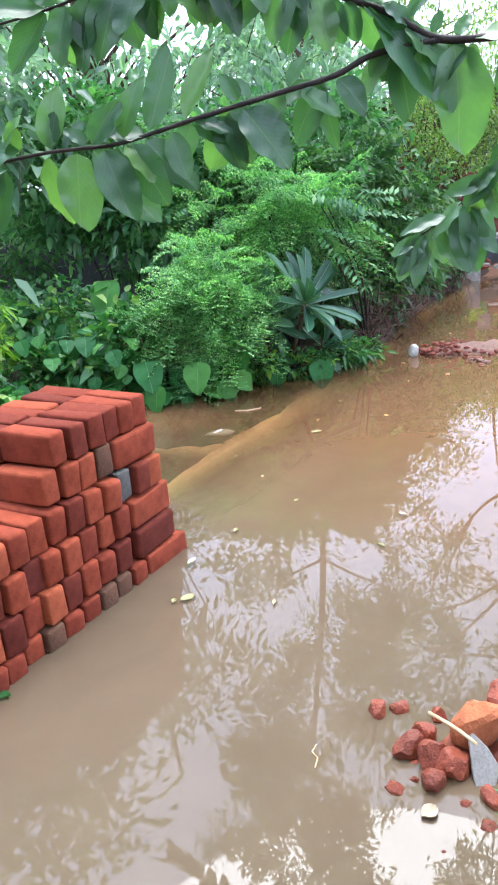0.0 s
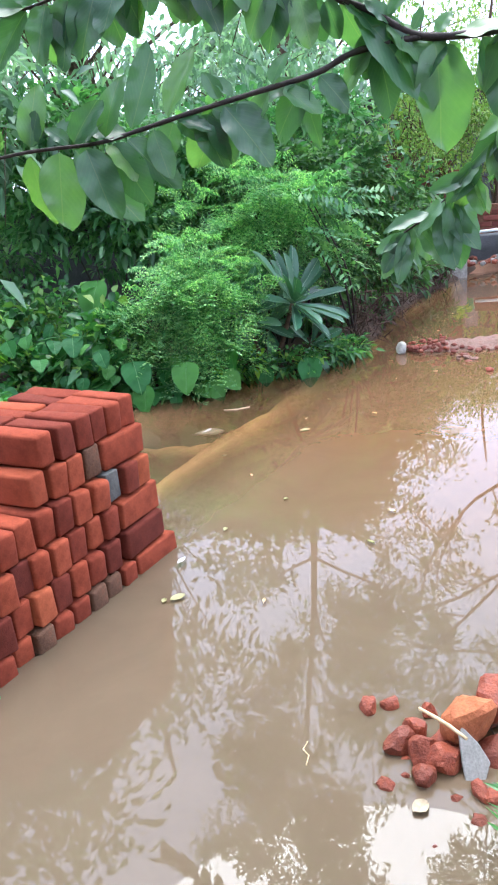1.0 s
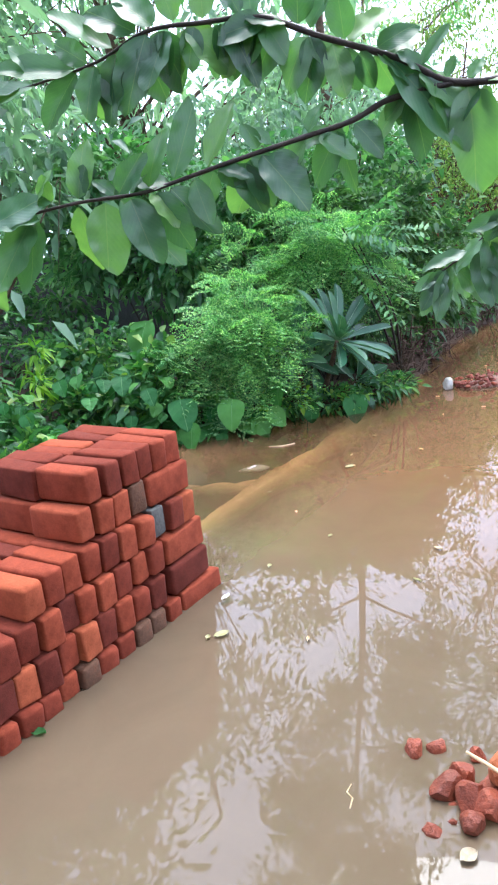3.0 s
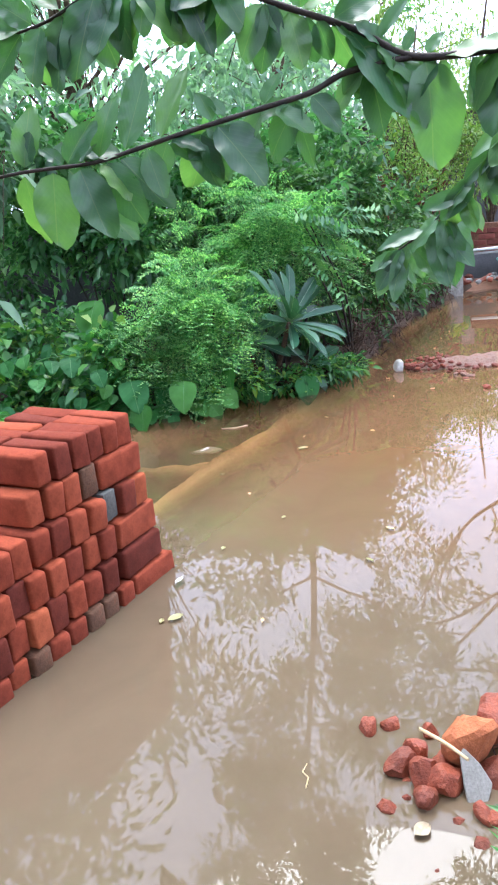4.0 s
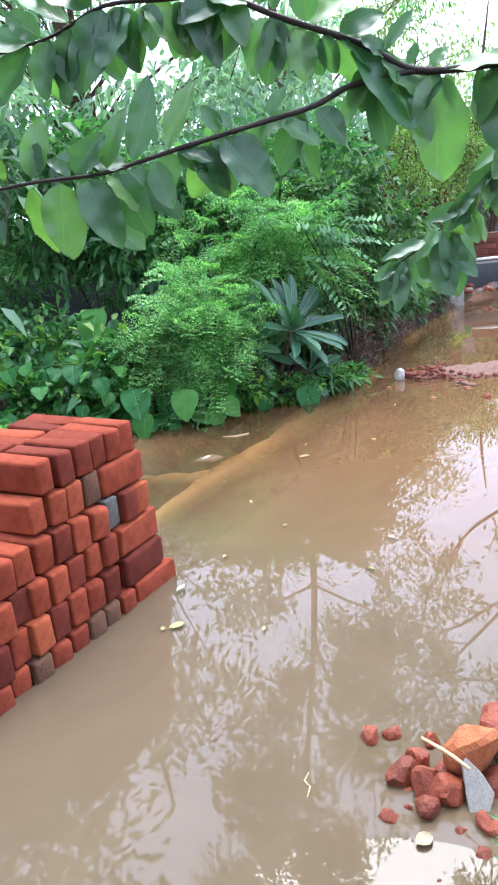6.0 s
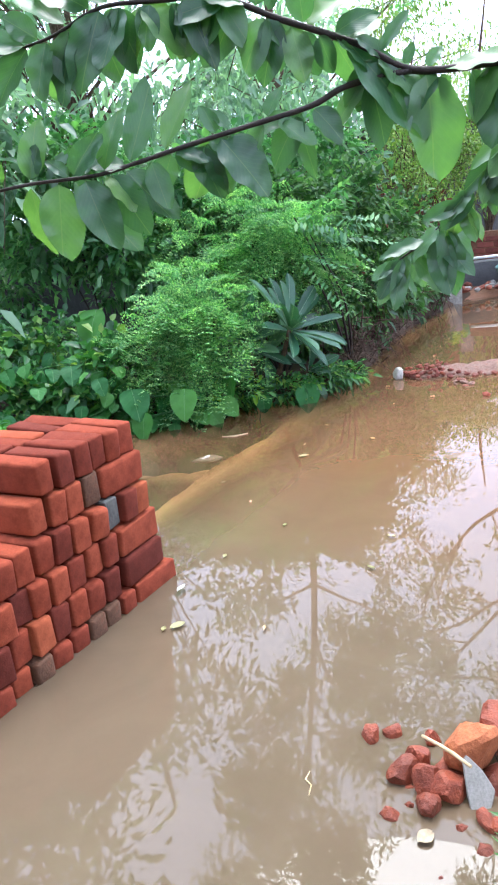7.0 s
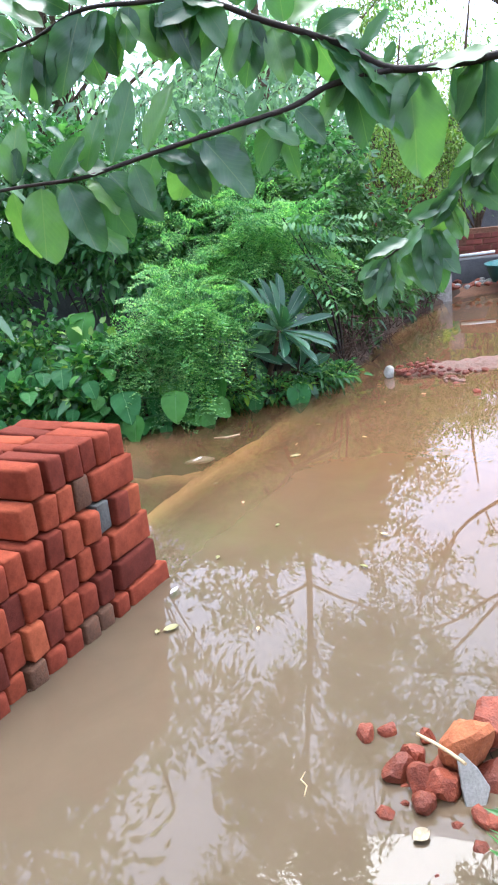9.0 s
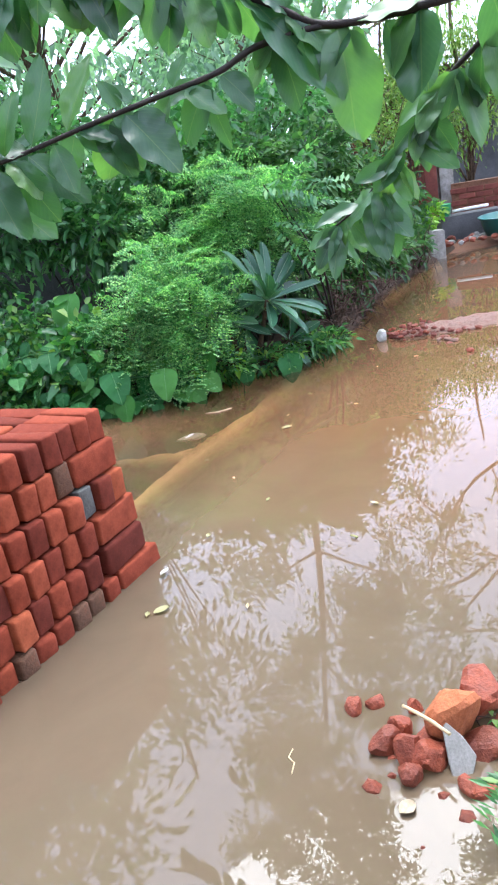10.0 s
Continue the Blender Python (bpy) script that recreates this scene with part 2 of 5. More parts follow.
GREEN_PLASTIC = plain_material("green_plastic", [(0.3, (0.03, 0.36, 0.14)), (0.7, (0.05, 0.45, 0.19))], 6, 90, 0.35, 0.5, 0.05, 0.002)
WHITE_PLASTIC = plain_material("white_plastic", [(0.3, (0.66, 0.66, 0.66)), (0.7, (0.8, 0.8, 0.8))], 6, 90, 0.4, 0.5, 0.05, 0.002)
ROOFING = plain_material("pale_sheet_roofing", [(0.3, (0.5, 0.5, 0.5)), (0.7, (0.68, 0.68, 0.69))], 3, 50, 0.6, 0.4, 0.2, 0.005)

GLOSSY_LEAF = blade_material("glossy_branch_leaf", [(0.0, (0.038, 0.122, 0.064)), (0.45, (0.066, 0.190, 0.098)), (0.75, (0.096, 0.245, 0.112)), (0.95, (0.115, 0.27, 0.10)), (1.0, (0.14, 0.30, 0.085))], through_light=0.45, rough=0.26, bump=0.06, spec=0.95)
FRANGI = blade_material("blue_green_paddle_leaf", [(0.0, (0.022, 0.10, 0.055)), (0.6, (0.05, 0.17, 0.10)), (1.0, (0.12, 0.26, 0.18))], (0.34, 0.46, 0.34), 0.2, 0.28, 14.0, 0.1, 0.7, 0.7)
TARO = blade_material("heart_leaf_green", [(0.0, (0.016, 0.11, 0.032)), (0.6, (0.035, 0.18, 0.05)), (1.0, (0.09, 0.27, 0.06))], (0.16, 0.34, 0.14), 0.3, 0.5, 4.0, 0.3, 0.6, 0.3)
FEATHER = foliage_material("feathery_lime_leaf", [(0.0, (0.06, 0.23, 0.09)), (0.4, (0.145, 0.40, 0.165)), (0.8, (0.29, 0.59, 0.25)), (1.0, (0.48, 0.68, 0.31))], 0.45, 0.5, 0.45)
WEED = foliage_material("weed_leaf", [(0.0, (0.018, 0.09, 0.035)), (0.4, (0.05, 0.20, 0.065)), (0.8, (0.11, 0.33, 0.09)), (1.0, (0.30, 0.46, 0.12))], 0.38, 0.6, 0.42)
DARKLEAF = foliage_material("dark_tree_leaf", [(0.0, (0.034, 0.11, 0.045)), (0.6, (0.07, 0.18, 0.07)), (1.0, (0.14, 0.28, 0.10))], 0.4, 0.5, 0.45)
TREELEAF = foliage_material("mid_tree_leaf", [(0.0, (0.055, 0.19, 0.085)), (0.6, (0.10, 0.29, 0.125)), (1.0, (0.18, 0.40, 0.16))], 0.33, 0.7, 0.52)
FINELEAF = foliage_material("fine_yellow_green_leaf", [(0.0, (0.10, 0.22, 0.045)), (0.6, (0.17, 0.31, 0.07)), (1.0, (0.30, 0.40, 0.11))], 0.5)
FERN = foliage_material("blue_green_fern_leaf", [(0.0, (0.06, 0.20, 0.09)), (0.6, (0.12, 0.33, 0.15)), (1.0, (0.24, 0.46, 0.20))], 0.45)
LIME = foliage_material("lime_leaf", [(0.0, (0.16, 0.42, 0.05)), (1.0, (0.36, 0.60, 0.08))], 0.4, 0.5, 0.45)
FALLEN = foliage_material("fallen_yellow_leaf", [(0.0, (0.30, 0.30, 0.12)), (0.6, (0.40, 0.36, 0.18)), (1.0, (0.46, 0.41, 0.29))], 0.5, 0.5, 0.1)

# ---- mesh helpers ----


def part(name, data, material, parent=None, label=""):
    """Links a bmesh, or a finished mesh, as one mesh object under a thing or a part."""
    if isinstance(data, bmesh.types.BMesh):
        me = bpy.data.meshes.new(name)
        data.to_mesh(me)
        data.free()
    else:
        me = data
    if material is not None and not me.materials:
        me.materials.append(material)
    ob = new(name, me)
    ob.parent = parent
    if label:
        ob["label"] = label
    return ob


def empty(name, at=(0, 0, 0), turn=0.0):
    ob = new(name)
    ob.empty_display_size = 0.05
    ob.matrix_basis = pose(*at, 0, 0, turn)
    return ob


def raw_mesh(name, verts, faces, smooth=True):
    me = bpy.data.meshes.new(name)
    me.from_pydata([tuple(v) for v in verts], [], [tuple(f) for f in faces])
    if smooth:
        me.polygons.foreach_set("use_smooth", [True] * len(me.polygons))
    me.update()
    return me


def numpy_mesh(name, verts, quads, smooth=False):
    """A mesh out of arrays: verts (n, 3), quads (m, 4)."""
    me = bpy.data.meshes.new(name)
    me.vertices.add(len(verts))
    me.vertices.foreach_set("co", np.asarray(verts, dtype=np.float32).ravel())
    me.loops.add(quads.size)
    me.loops.foreach_set("vertex_index", quads.ravel().astype(np.int32))
    me.polygons.add(len(quads))
    me.polygons.foreach_set("loop_start", np.arange(0, quads.size, 4, dtype=np.int32))
    me.polygons.foreach_set("use_smooth", np.full(len(quads), smooth))
    me.update(calc_edges=True)
    me.validate()
    return me


def tube(points, radii, sides=7, bm=None):
    """A bmesh tube along points with a radius at each, on its own or added to bm."""
    bm = bm or bmesh.new()
    rings = []
    pts = [Vector(p) for p in points]
    for i, p in enumerate(pts):
        d = (pts[min(i + 1, len(pts) - 1)] - pts[max(i - 1, 0)]).normalized()
        side = d.cross(Vector((0.21, 0.93, 0.3))).normalized()
        up = side.cross(d)
        rings.append([bm.verts.new(p + (side * math.cos(a) + up * math.sin(a)) * radii[i]) for a in [k * 2 * math.pi / sides for k in range(sides)]])
    for r0, r1 in zip(rings, rings[1:]):
        for k in range(sides):
            f = bm.faces.new((r0[k], r0[(k + 1) % sides], r1[(k + 1) % sides], r1[k]))
            f.smooth = True
    bm.faces.new(rings[0][::-1])
    bm.faces.new(rings[-1])
    return bm


def join(into, other):
    """Adds the bmesh other to into."""
    me = bpy.data.meshes.new("joined")
    other.to_mesh(me)
    other.free()
    into.from_mesh(me)
    bpy.data.meshes.remove(me)
    return into


def smooth_path(points, steps=6):
    """A Catmull-Rom run through the points."""
    p = [Vector(q) for q in points]
    p = [p[0] * 2 - p[1]] + p + [p[-1] * 2 - p[-2]]
    out = []
    for i in range(1, len(p) - 2):
        for k in range(steps):
            t = k / steps
            out.append(0.5 * (2 * p[i] + (p[i + 1] - p[i - 1]) * t + (2 * p[i - 1] - 5 * p[i] + 4 * p[i + 1] - p[i + 2]) * t * t
                              + (3 * p[i] - p[i - 1] - 3 * p[i + 1] + p[i + 2]) * t ** 3))
    out.append(p[-2])
    return out


def box(bm, x0, x1, y0, y1, z0, z1):
    vs = [bm.verts.new((x, y, z)) for x in (x0, x1) for y in (y0, y1) for z in (z0, z1)]
    for f in ((0, 1, 3, 2), (4, 6, 7, 5), (0, 4, 5, 1), (2, 3, 7, 6), (0, 2, 6, 4), (1, 5, 7, 3)):
        bm.faces.new([vs[i] for i in f])
    return vs


def unit(v):
    return v / np.maximum(np.linalg.norm(v, axis=1, keepdims=True), 1e-9)


def leaf_cloud(name, at, along, length, width, rng, droop=0.25, fold=0.25, fine=False, tumble=0.45):
    """Many leaves in one mesh: at (n, 3) stalk ends, along (n, 3) directions. fine: small flat leaflets of one face."""
    n = len(at)
    length = np.broadcast_to(length, (n,))[:, None]
    width = np.broadcast_to(width, (n,))[:, None]
    d = unit(np.asarray(along, dtype=float))
    up = np.array([0, 0, 1.0]) + rng.normal(0, tumble, (n, 3))
    side = unit(np.cross(d, up))
    nrm = np.cross(side, d)
    if fine:
        v = np.stack([at, at + d * length * 0.5 + side * width * 0.5, at + d * length - nrm * length * droop * 0.3, at + d * length * 0.45 - side * width * 0.5], 1)
        q = np.arange(4 * n).reshape(n, 4)
        return numpy_mesh(name, v.reshape(-1, 3), q)

    def rib(f):
        return at + d * length * f - np.array([0, 0, 1.0]) * length * droop * f * f
    lift = nrm * width * fold
    m1, m2 = rib(0.33), rib(0.7)
    v = np.stack([rib(0), m1, m2, rib(1.0),
                  m1 + side * width * 0.5 + lift, m2 + side * width * 0.36 + lift * 0.7,
                  m1 - side * width * 0.5 + lift, m2 - side * width * 0.36 + lift * 0.7], 1)
    base = np.arange(n)[:, None] * 8
    q = np.concatenate([base + np.array(k) for k in ((0, 4, 5, 1), (1, 5, 3, 2), (6, 0, 1, 7), (7, 1, 2, 3))])
    return numpy_mesh(name, v.reshape(-1, 3), q, True)


def blob_points(rng, centre, radii, n, shell=0.55):
    """Points in an uneven ellipsoid, most of them near its outside."""
    d = unit(rng.normal(0, 1, (n, 3)))
    r = shell + (1 - shell) * rng.random(n) ** 0.6
    lump = 1 + 0.28 * np.sin(d[:, 0] * 5.1 + centre[0] * 7) * np.cos(d[:, 1] * 4.3 + centre[1]) + 0.22 * np.sin(d[:, 2] * 6.7 + d[:, 0] * 3.0)
    return np.asarray(centre) + d * (r * lump)[:, None] * np.asarray(radii), d

# ---- ground and water ----
SHORE = [(-6.0, -8.0), (-4.0, 0.5), (-2.6, 2.4), (-1.7, 3.5), (-1.25, 4.7), (-0.7, 5.15), (0.0, 5.4), (0.6, 5.65), (1.0, 6.15),
         (1.4, 7.35), (2.0, 8.5), (2.5, 9.3), (3.3, 10.4), (4.5, 10.9), (9.0, 12.0)]
RIDGES = [((-0.75, 3.15), (-0.14, 4.32)), ((-0.14, 4.32), (0.66, 5.8)), ((-0.75, 4.46), (-0.14, 4.36))]


def shore_y(x):
    return float(np.interp(x, [p[0] for p in SHORE], [p[1] for p in SHORE]))


def step(a, b, v):
    t = min(max((v - a) / (b - a), 0.0), 1.0)
    return t * t * (3 - 2 * t)


def ground_height(x, y):
    rough = noise.noise((x * 1.3, y * 1.3, 0.0)) * 0.04 + noise.noise((x * 5.0, y * 5.0, 3.0)) * 0.012
    h = -0.27 + rough
    d = y - shore_y(x)
    h += step(-0.06, 0.22, d) * 0.36 + step(0.5, 4.0, d) * 0.12
    h += step(1.25, 0.7, y) * 0.34                                        # the near edge
    h += step(5.5, 8.0, x) * 0.5
    bar = math.hypot((x - 2.5) / 1.35, (y - 5.86 - 0.1 * (x - 1.4)) / 0.17)
    h += step(1.25, 0.2, bar) * 0.30                                       # sand bar at the far side
    h += step(0.55, 0.1, math.hypot(x - 0.56, (y - 1.8) * 1.2)) * 0.13      # under the rubble
    h += ridge_rise(x, y) * step(0.35, -0.1, d)
    return h


def ridge_rise(x, y):
    """The sunken silt edges of a drain."""
    best = 0.0
    for k, (a, b) in enumerate(RIDGES):
        ax, ay, bx, by = *a, *b
        f = min(max(((x - ax) * (bx - ax) + (y - ay) * (by - ay)) / ((bx - ax) ** 2 + (by - ay) ** 2), 0.0), 1.0)
        off = math.hypot(x - ax - f * (bx - ax), y - ay - f * (by - ay))
        wide = (0.075, 0.08 + 0.20 * f, 0.06)[k] * (1 + 0.5 * noise.noise((x * 3, y * 3, 9.0)))
        best = max(best, (0.215, 0.21, 0.17)[k] * math.exp(-(off / wide) ** 2))
    return best


def make_ground():
    xs = np.concatenate([-8 - np.geomspace(400, 0.6, 12), np.arange(-8, -1.2, 0.16), np.arange(-1.2, 1.2, 0.035), np.arange(1.2, 9.0, 0.14), 9 + np.geomspace(0.6, 400, 12)])
    ys = np.concatenate([-4 - np.geomspace(400, 0.6, 10), np.arange(-4, 2.8, 0.14), np.arange(2.8, 6.2, 0.035), np.arange(6.2, 14.0, 0.14), 14 + np.geomspace(0.6, 400, 12)])
    verts = np.array([(x, y, ground_height(x, y)) for y in ys for x in xs])
    nx, ny = len(xs), len(ys)
    i = np.arange(nx - 1)[None, :] + nx * np.arange(ny - 1)[:, None]
    quads = np.stack([i, i + 1, i + 1 + nx, i + nx], -1).reshape(-1, 4)
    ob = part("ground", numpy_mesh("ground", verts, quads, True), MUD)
    tagged(ob, "wet reddish-brown mud under the flood water, bank darkened for plant shade", "ground", kind="structure")


def make_water():
    bm = bmesh.new()
    vs = [bm.verts.new(p) for p in ((-7, -3, 0), (8, -3, 0), (8, 14, 0), (-7, 14, 0))]
    bm.faces.new(vs)
    ob = part("water", bm, WATER)
    tagged(ob, "still tan muddy flood water reflecting trees and white sky", "water", kind="structure")


make_ground()
make_water()

# ---- stack of bricks ----
STACK_AT = Vector((-0.245, 2.93, 0.0))
ALONG = Vector((-0.468, -0.884, 0.0)).normalized()      # along its front, towards the camera
INTO = Vector((-ALONG.y, ALONG.x, 0.0)) * -1.0
if INTO.x > 0:
    INTO = -INTO
BL, BW, BH = 0.226, 0.074, 0.109


def brick_mesh(seed):
    """A hand-moulded brick on edge, length along x: worn, rounded edges."""
    rng = random.Random(seed)
    bm = bmesh.new()
    box(bm, -BL / 2, BL / 2, -BW / 2, BW / 2, 0, BH)
    for v in bm.verts:
        v.co += Vector([rng.uniform(-0.0042, 0.0042) for _ in range(3)])
    bmesh.ops.bevel(bm, geom=list(bm.edges), offset=0.009 + rng.uniform(-0.002, 0.005), segments=2, affect="EDGES", profile=0.55)
    for v in bm.verts:
        v.co += Vector([noise.noise(v.co * 38 + Vector((seed * 3.1, i * 9, 0))) * 0.0055 for i in range(3)])
    for f in bm.faces:
        f.smooth = True
    bmesh.ops.recalc_face_normals(bm, faces=bm.faces)
    me = bpy.data.meshes.new("brick")
    bm.to_mesh(me)
    bm.free()
    me.materials.append(BRICK)
    return me


def make_stack():
    rng = random.Random(11)
    meshes = [brick_mesh(k) for k in range(12)]
    odd = []
    for k, material in ((20, GREYBRICK), (21, OLIVEBRICK)):
        odd.append(brick_mesh(k))
        odd[-1].materials[0] = material
    stack = empty("brick_stack", STACK_AT)
    tagged(stack, "stepped stack of loose red bricks standing in flood water", "brick stack")
    head = math.atan2(INTO.y, INTO.x)
    lay = math.atan2(ALONG.y, ALONG.x)

    def put(s, d, z, turn, jitter=1.0, mesh=None):
        p = ALONG * s + INTO * d
        ob = part("brick", mesh or rng.choice(meshes), None, stack)
        ob.matrix_basis = Matrix.Translation((p.x, p.y, z)) @ Euler((rng.gauss(0, 0.03) * jitter, rng.gauss(0, 0.018) * jitter, turn + rng.gauss(0, 0.03) * jitter)).to_matrix().to_4x4()
        ob.scale = (rng.uniform(0.985, 1.015), rng.uniform(0.95, 1.04), rng.uniform(0.97, 1.0))
        return ob

    # layer: top of the layer, set-back, far start, near end, length of the lengthwise bricks at the far end
    layers = [(-0.042, -0.01, -0.03, 1.95, 0.0), (0.070, 0.0, -0.01, 1.72, 0.23), (0.182, 0.012, 0.015, 1.42, 0.23), (0.295, 0.022, 0.02, 1.12, 0.23),
              (0.408, 0.030, 0.035, 0.85, 0.0), (0.520, 0.040, 0.03, 0.61, 0.23), (0.632, 0.050, 0.035, 0.52, 0.0)]
    for k, (top, back, s0, s1, lengthwise) in enumerate(layers):
        z = top - BH
        s = s0
        n = 0
        if lengthwise:
            for j in range(5):
                put(s0 + BL / 2 + rng.uniform(-0.006, 0.006), back + BW / 2 + j * (BW + 0.006) + 0.03 * (j > 0), z, lay)
            s = s0 + BL + (0.03 if k == 2 else 0.006)
        while s + BW < s1 + 0.03:
            wide = BW + rng.uniform(0.004, 0.014)
            if k == 2 and 0.94 < s < 1.0:
                for j in range(5):
                    put(s + BL / 2, back + BW / 2 + j * (BW + 0.006), z, lay)
                s += BL + 0.006
                continue
            push = rng.gauss(0, 0.008)
            n += 1
            special = {(4, 3): odd[0], (1, 2): odd[1], (1, 3): odd[1], (1, 6): odd[1], (5, 1): odd[1]}.get((k, n))
            put(s + wide / 2, back + push + BL / 2, z, head, 1.0, special)
            put(s + wide / 2 + 0.022 * math.sin(k * 2.2), back + BL * 1.5 + 0.012 + rng.gauss(0, 0.006), z + rng.uniform(-0.004, 0.004), head)
            s += wide


make_stack()

# ---- rubble in the water ----


def chunk_mesh(seed, size, fine=3):
    """A broken lump: a ball cut flat by a dozen breaks, then roughened."""
    rng = random.Random(seed)
    planes = []
    for _ in range(13):
        v = Vector([rng.gauss(0, 1) for _ in range(3)]).normalized()
        planes.append((v, rng.uniform(0.62, 0.95)))
    bm = bmesh.new()
    bmesh.ops.create_icosphere(bm, subdivisions=fine, radius=1.0)
    for v in bm.verts:
        d = v.co.normalized()
        r = min([1.1] + [h / d.dot(n) for n, h in planes if d.dot(n) > 0.05])
        r *= 1 + 0.05 * noise.noise(d * 3.1 + Vector((seed, 0, 0))) + 0.03 * noise.noise(d * 9.0 + Vector((0, seed, 0)))
        v.co = Vector((d.x * size[0], d.y * size[1], d.z * size[2])) * r * 0.58
    return bm


def chunk(at, size, turn, seed, material=CLAY, name="brick_fragment", label="broken red-orange brick lump half sunk in muddy water", category="brick fragment", group="rubble by the near bank"):
    ob = part(name, chunk_mesh(seed, size, 3 if max(size) > 0.045 and seed < 40 else 2), material)
    ob.matrix_basis = pose(*at, *turn)
    return tagged(ob, label, category, group)


chunk((0.582, 1.835, 0.06), (0.12, 0.10, 0.12), (20, -14, 35), 3, ORANGE, label="large orange broken brick lump resting on the rubble heap")
chunk((0.668, 1.90, 0.045), (0.115, 0.10, 0.125), (8, 10, -20), 5, label="dark red half brick leaning on the rubble heap")
chunk((0.635, 1.775, 0.0), (0.11, 0.09, 0.08), (0, 0, 10), 6, label="wet dark brown brick lump at the waterline")
chunk((0.420, 1.830, 0.012), (0.085, 0.06, 0.06), (10, 20, 35), 7)
chunk((0.461, 1.865, 0.015), (0.05, 0.05, 0.06), (0, 0, 10), 8)
chunk((0.365, 1.965, 0.008), (0.052, 0.045, 0.05), (0, 0, 50), 9)
chunk((0.42, 1.976, -0.004), (0.05, 0.04, 0.045), (0, 0, 20), 10)
chunk((0.508, 1.93, 0.005), (0.045, 0.04, 0.045), (0, 12, 0), 12)
chunk((0.462, 1.785, 0.016), (0.065, 0.06, 0.07), (0, 10, 60), 13)
chunk((0.508, 1.755, 0.016), (0.075, 0.065, 0.075), (10, 0, 15), 14)
chunk((0.452, 1.725, 0.008), (0.06, 0.05, 0.055), (0, 0, 80), 15)
chunk((0.520, 1.83, -0.005), (0.09, 0.07, 0.06), (0, 0, 40), 16)
chunk((0.602, 1.662, -0.008), (0.075, 0.055, 0.045), (0, 0, 15), 18, label="brown broken stone lying flat at the waterline")
chunk((0.563, 1.672, 0.008), (0.028, 0.065, 0.03), (14, 0, 10), 19, label="orange curved terracotta sherd lying in shallow water")
rub = random.Random(4)
for k in range(26):
    chunk((rub.uniform(0.36, 0.72), rub.uniform(1.55, 2.1), rub.uniform(-0.03, -0.018)), [rub.uniform(0.03, 0.06) for _ in range(3)], (rub.uniform(0, 40), 0, rub.uniform(0, 180)), 40 + k,
          label="sunken red brick lump seen through muddy water")


def make_shard():
    bm = bmesh.new()
    outline = [(-0.026, 0.0), (0.014, 0.004), (0.036, 0.05), (0.016, 0.092), (-0.016, 0.130), (-0.026, 0.112), (-0.028, 0.05)]
    lo = [bm.verts.new((x, 0.0, z)) for x, z in outline]
    hi = [bm.verts.new((x * 0.93, 0.014, z * 0.98)) for x, z in outline]
    bm.faces.new(lo)
    bm.faces.new(hi[::-1])
    for i in range(len(lo)):
        bm.faces.new((lo[i], hi[i], hi[(i + 1) % len(lo)], lo[(i + 1) % len(lo)]))
    bmesh.ops.recalc_face_normals(bm, faces=bm.faces)
    bmesh.ops.bevel(bm, geom=list(bm.edges), offset=0.0025, segments=1, affect="EDGES")
    ob = part("stone_shard", bm, STONE)
    ob.matrix_basis = pose(0.567, 1.70, -0.012, -42, 0, 0)
    tagged(ob, "pointed grey stone shard leaning against red rubble", "stone shard")


def make_stick():
    ob = part("stick", tube([(0.474, 1.874, 0.066), (0.498, 1.828, 0.080), (0.522, 1.782, 0.091), (0.548, 1.732, 0.096)], [0.0042, 0.0046, 0.0046, 0.004]), STRAW)
    tagged(ob, "pale peeled stick lying across the red rubble", "stick")
    ob = part("stick", tube([(0.20, 1.86, 0.001), (0.188, 1.835, 0.002), (0.20, 1.815, 0.002), (0.192, 1.785, 0.001)], [0.0015, 0.002, 0.002, 0.0015], 5), STRAW)
    tagged(ob, "thin pale bent twig floating on the water", "stick")


make_shard()
make_stick()


def flat_leaf(name, at, size, turn, seed, material=FALLEN, label="small yellow fallen leaf floating on muddy water", tilt=4):
    rng = random.Random(seed)
    bm = bmesh.new()
    rows = []
    for i in range(7):
        f = i / 6
        w = 0.5 * math.sin(math.pi * min(f * 0.93 + 0.035, 1)) ** 0.8
        rows.append([bm.verts.new(((f - 0.5) * size[0], s * w * size[1], 0.006 * (abs(s) + 0.3 * rng.random()))) for s in (-1, 0, 1)])
    for a, b in zip(rows, rows[1:]):
        for j in range(2):
            bm.faces.new((a[j], a[j + 1], b[j + 1], b[j])).smooth = True
    ob = part(name, bm, material)
    ob.matrix_basis = pose(*at, tilt, 0, turn)
    return tagged(ob, label, "leaf", "leaves on the water")


flat_leaf("fallen_leaf", (0.427, 1.642, 0.004), (0.042, 0.034), 30, 1, CREAM, "round cream fallen leaf at the edge of the rubble")
flat_leaf("fallen_leaf", (-0.19, 2.56, 0.003), (0.055, 0.032), 30, 2, FALLEN, "pale green-yellow fallen leaf floating beside the brick stack")
flat_leaf("fallen_leaf", (-0.235, 2.545, 0.003), (0.025, 0.018), 80, 3)
flat_leaf("fallen_leaf", (-0.665, 2.10, 0.004), (0.055, 0.03), -10, 4, WEED, "green fallen leaf floating against the brick stack")
flat_leaf("fallen_leaf", (-0.20, 2.80, 0.012), (0.05, 0.02), 60, 5, PALE, "pale dry leaf stuck at the foot of the brick stack")
flat_leaf("fallen_leaf", (0.34, 4.2, 0.003), (0.06, 0.03), 15, 6)
bits = random.Random(21)
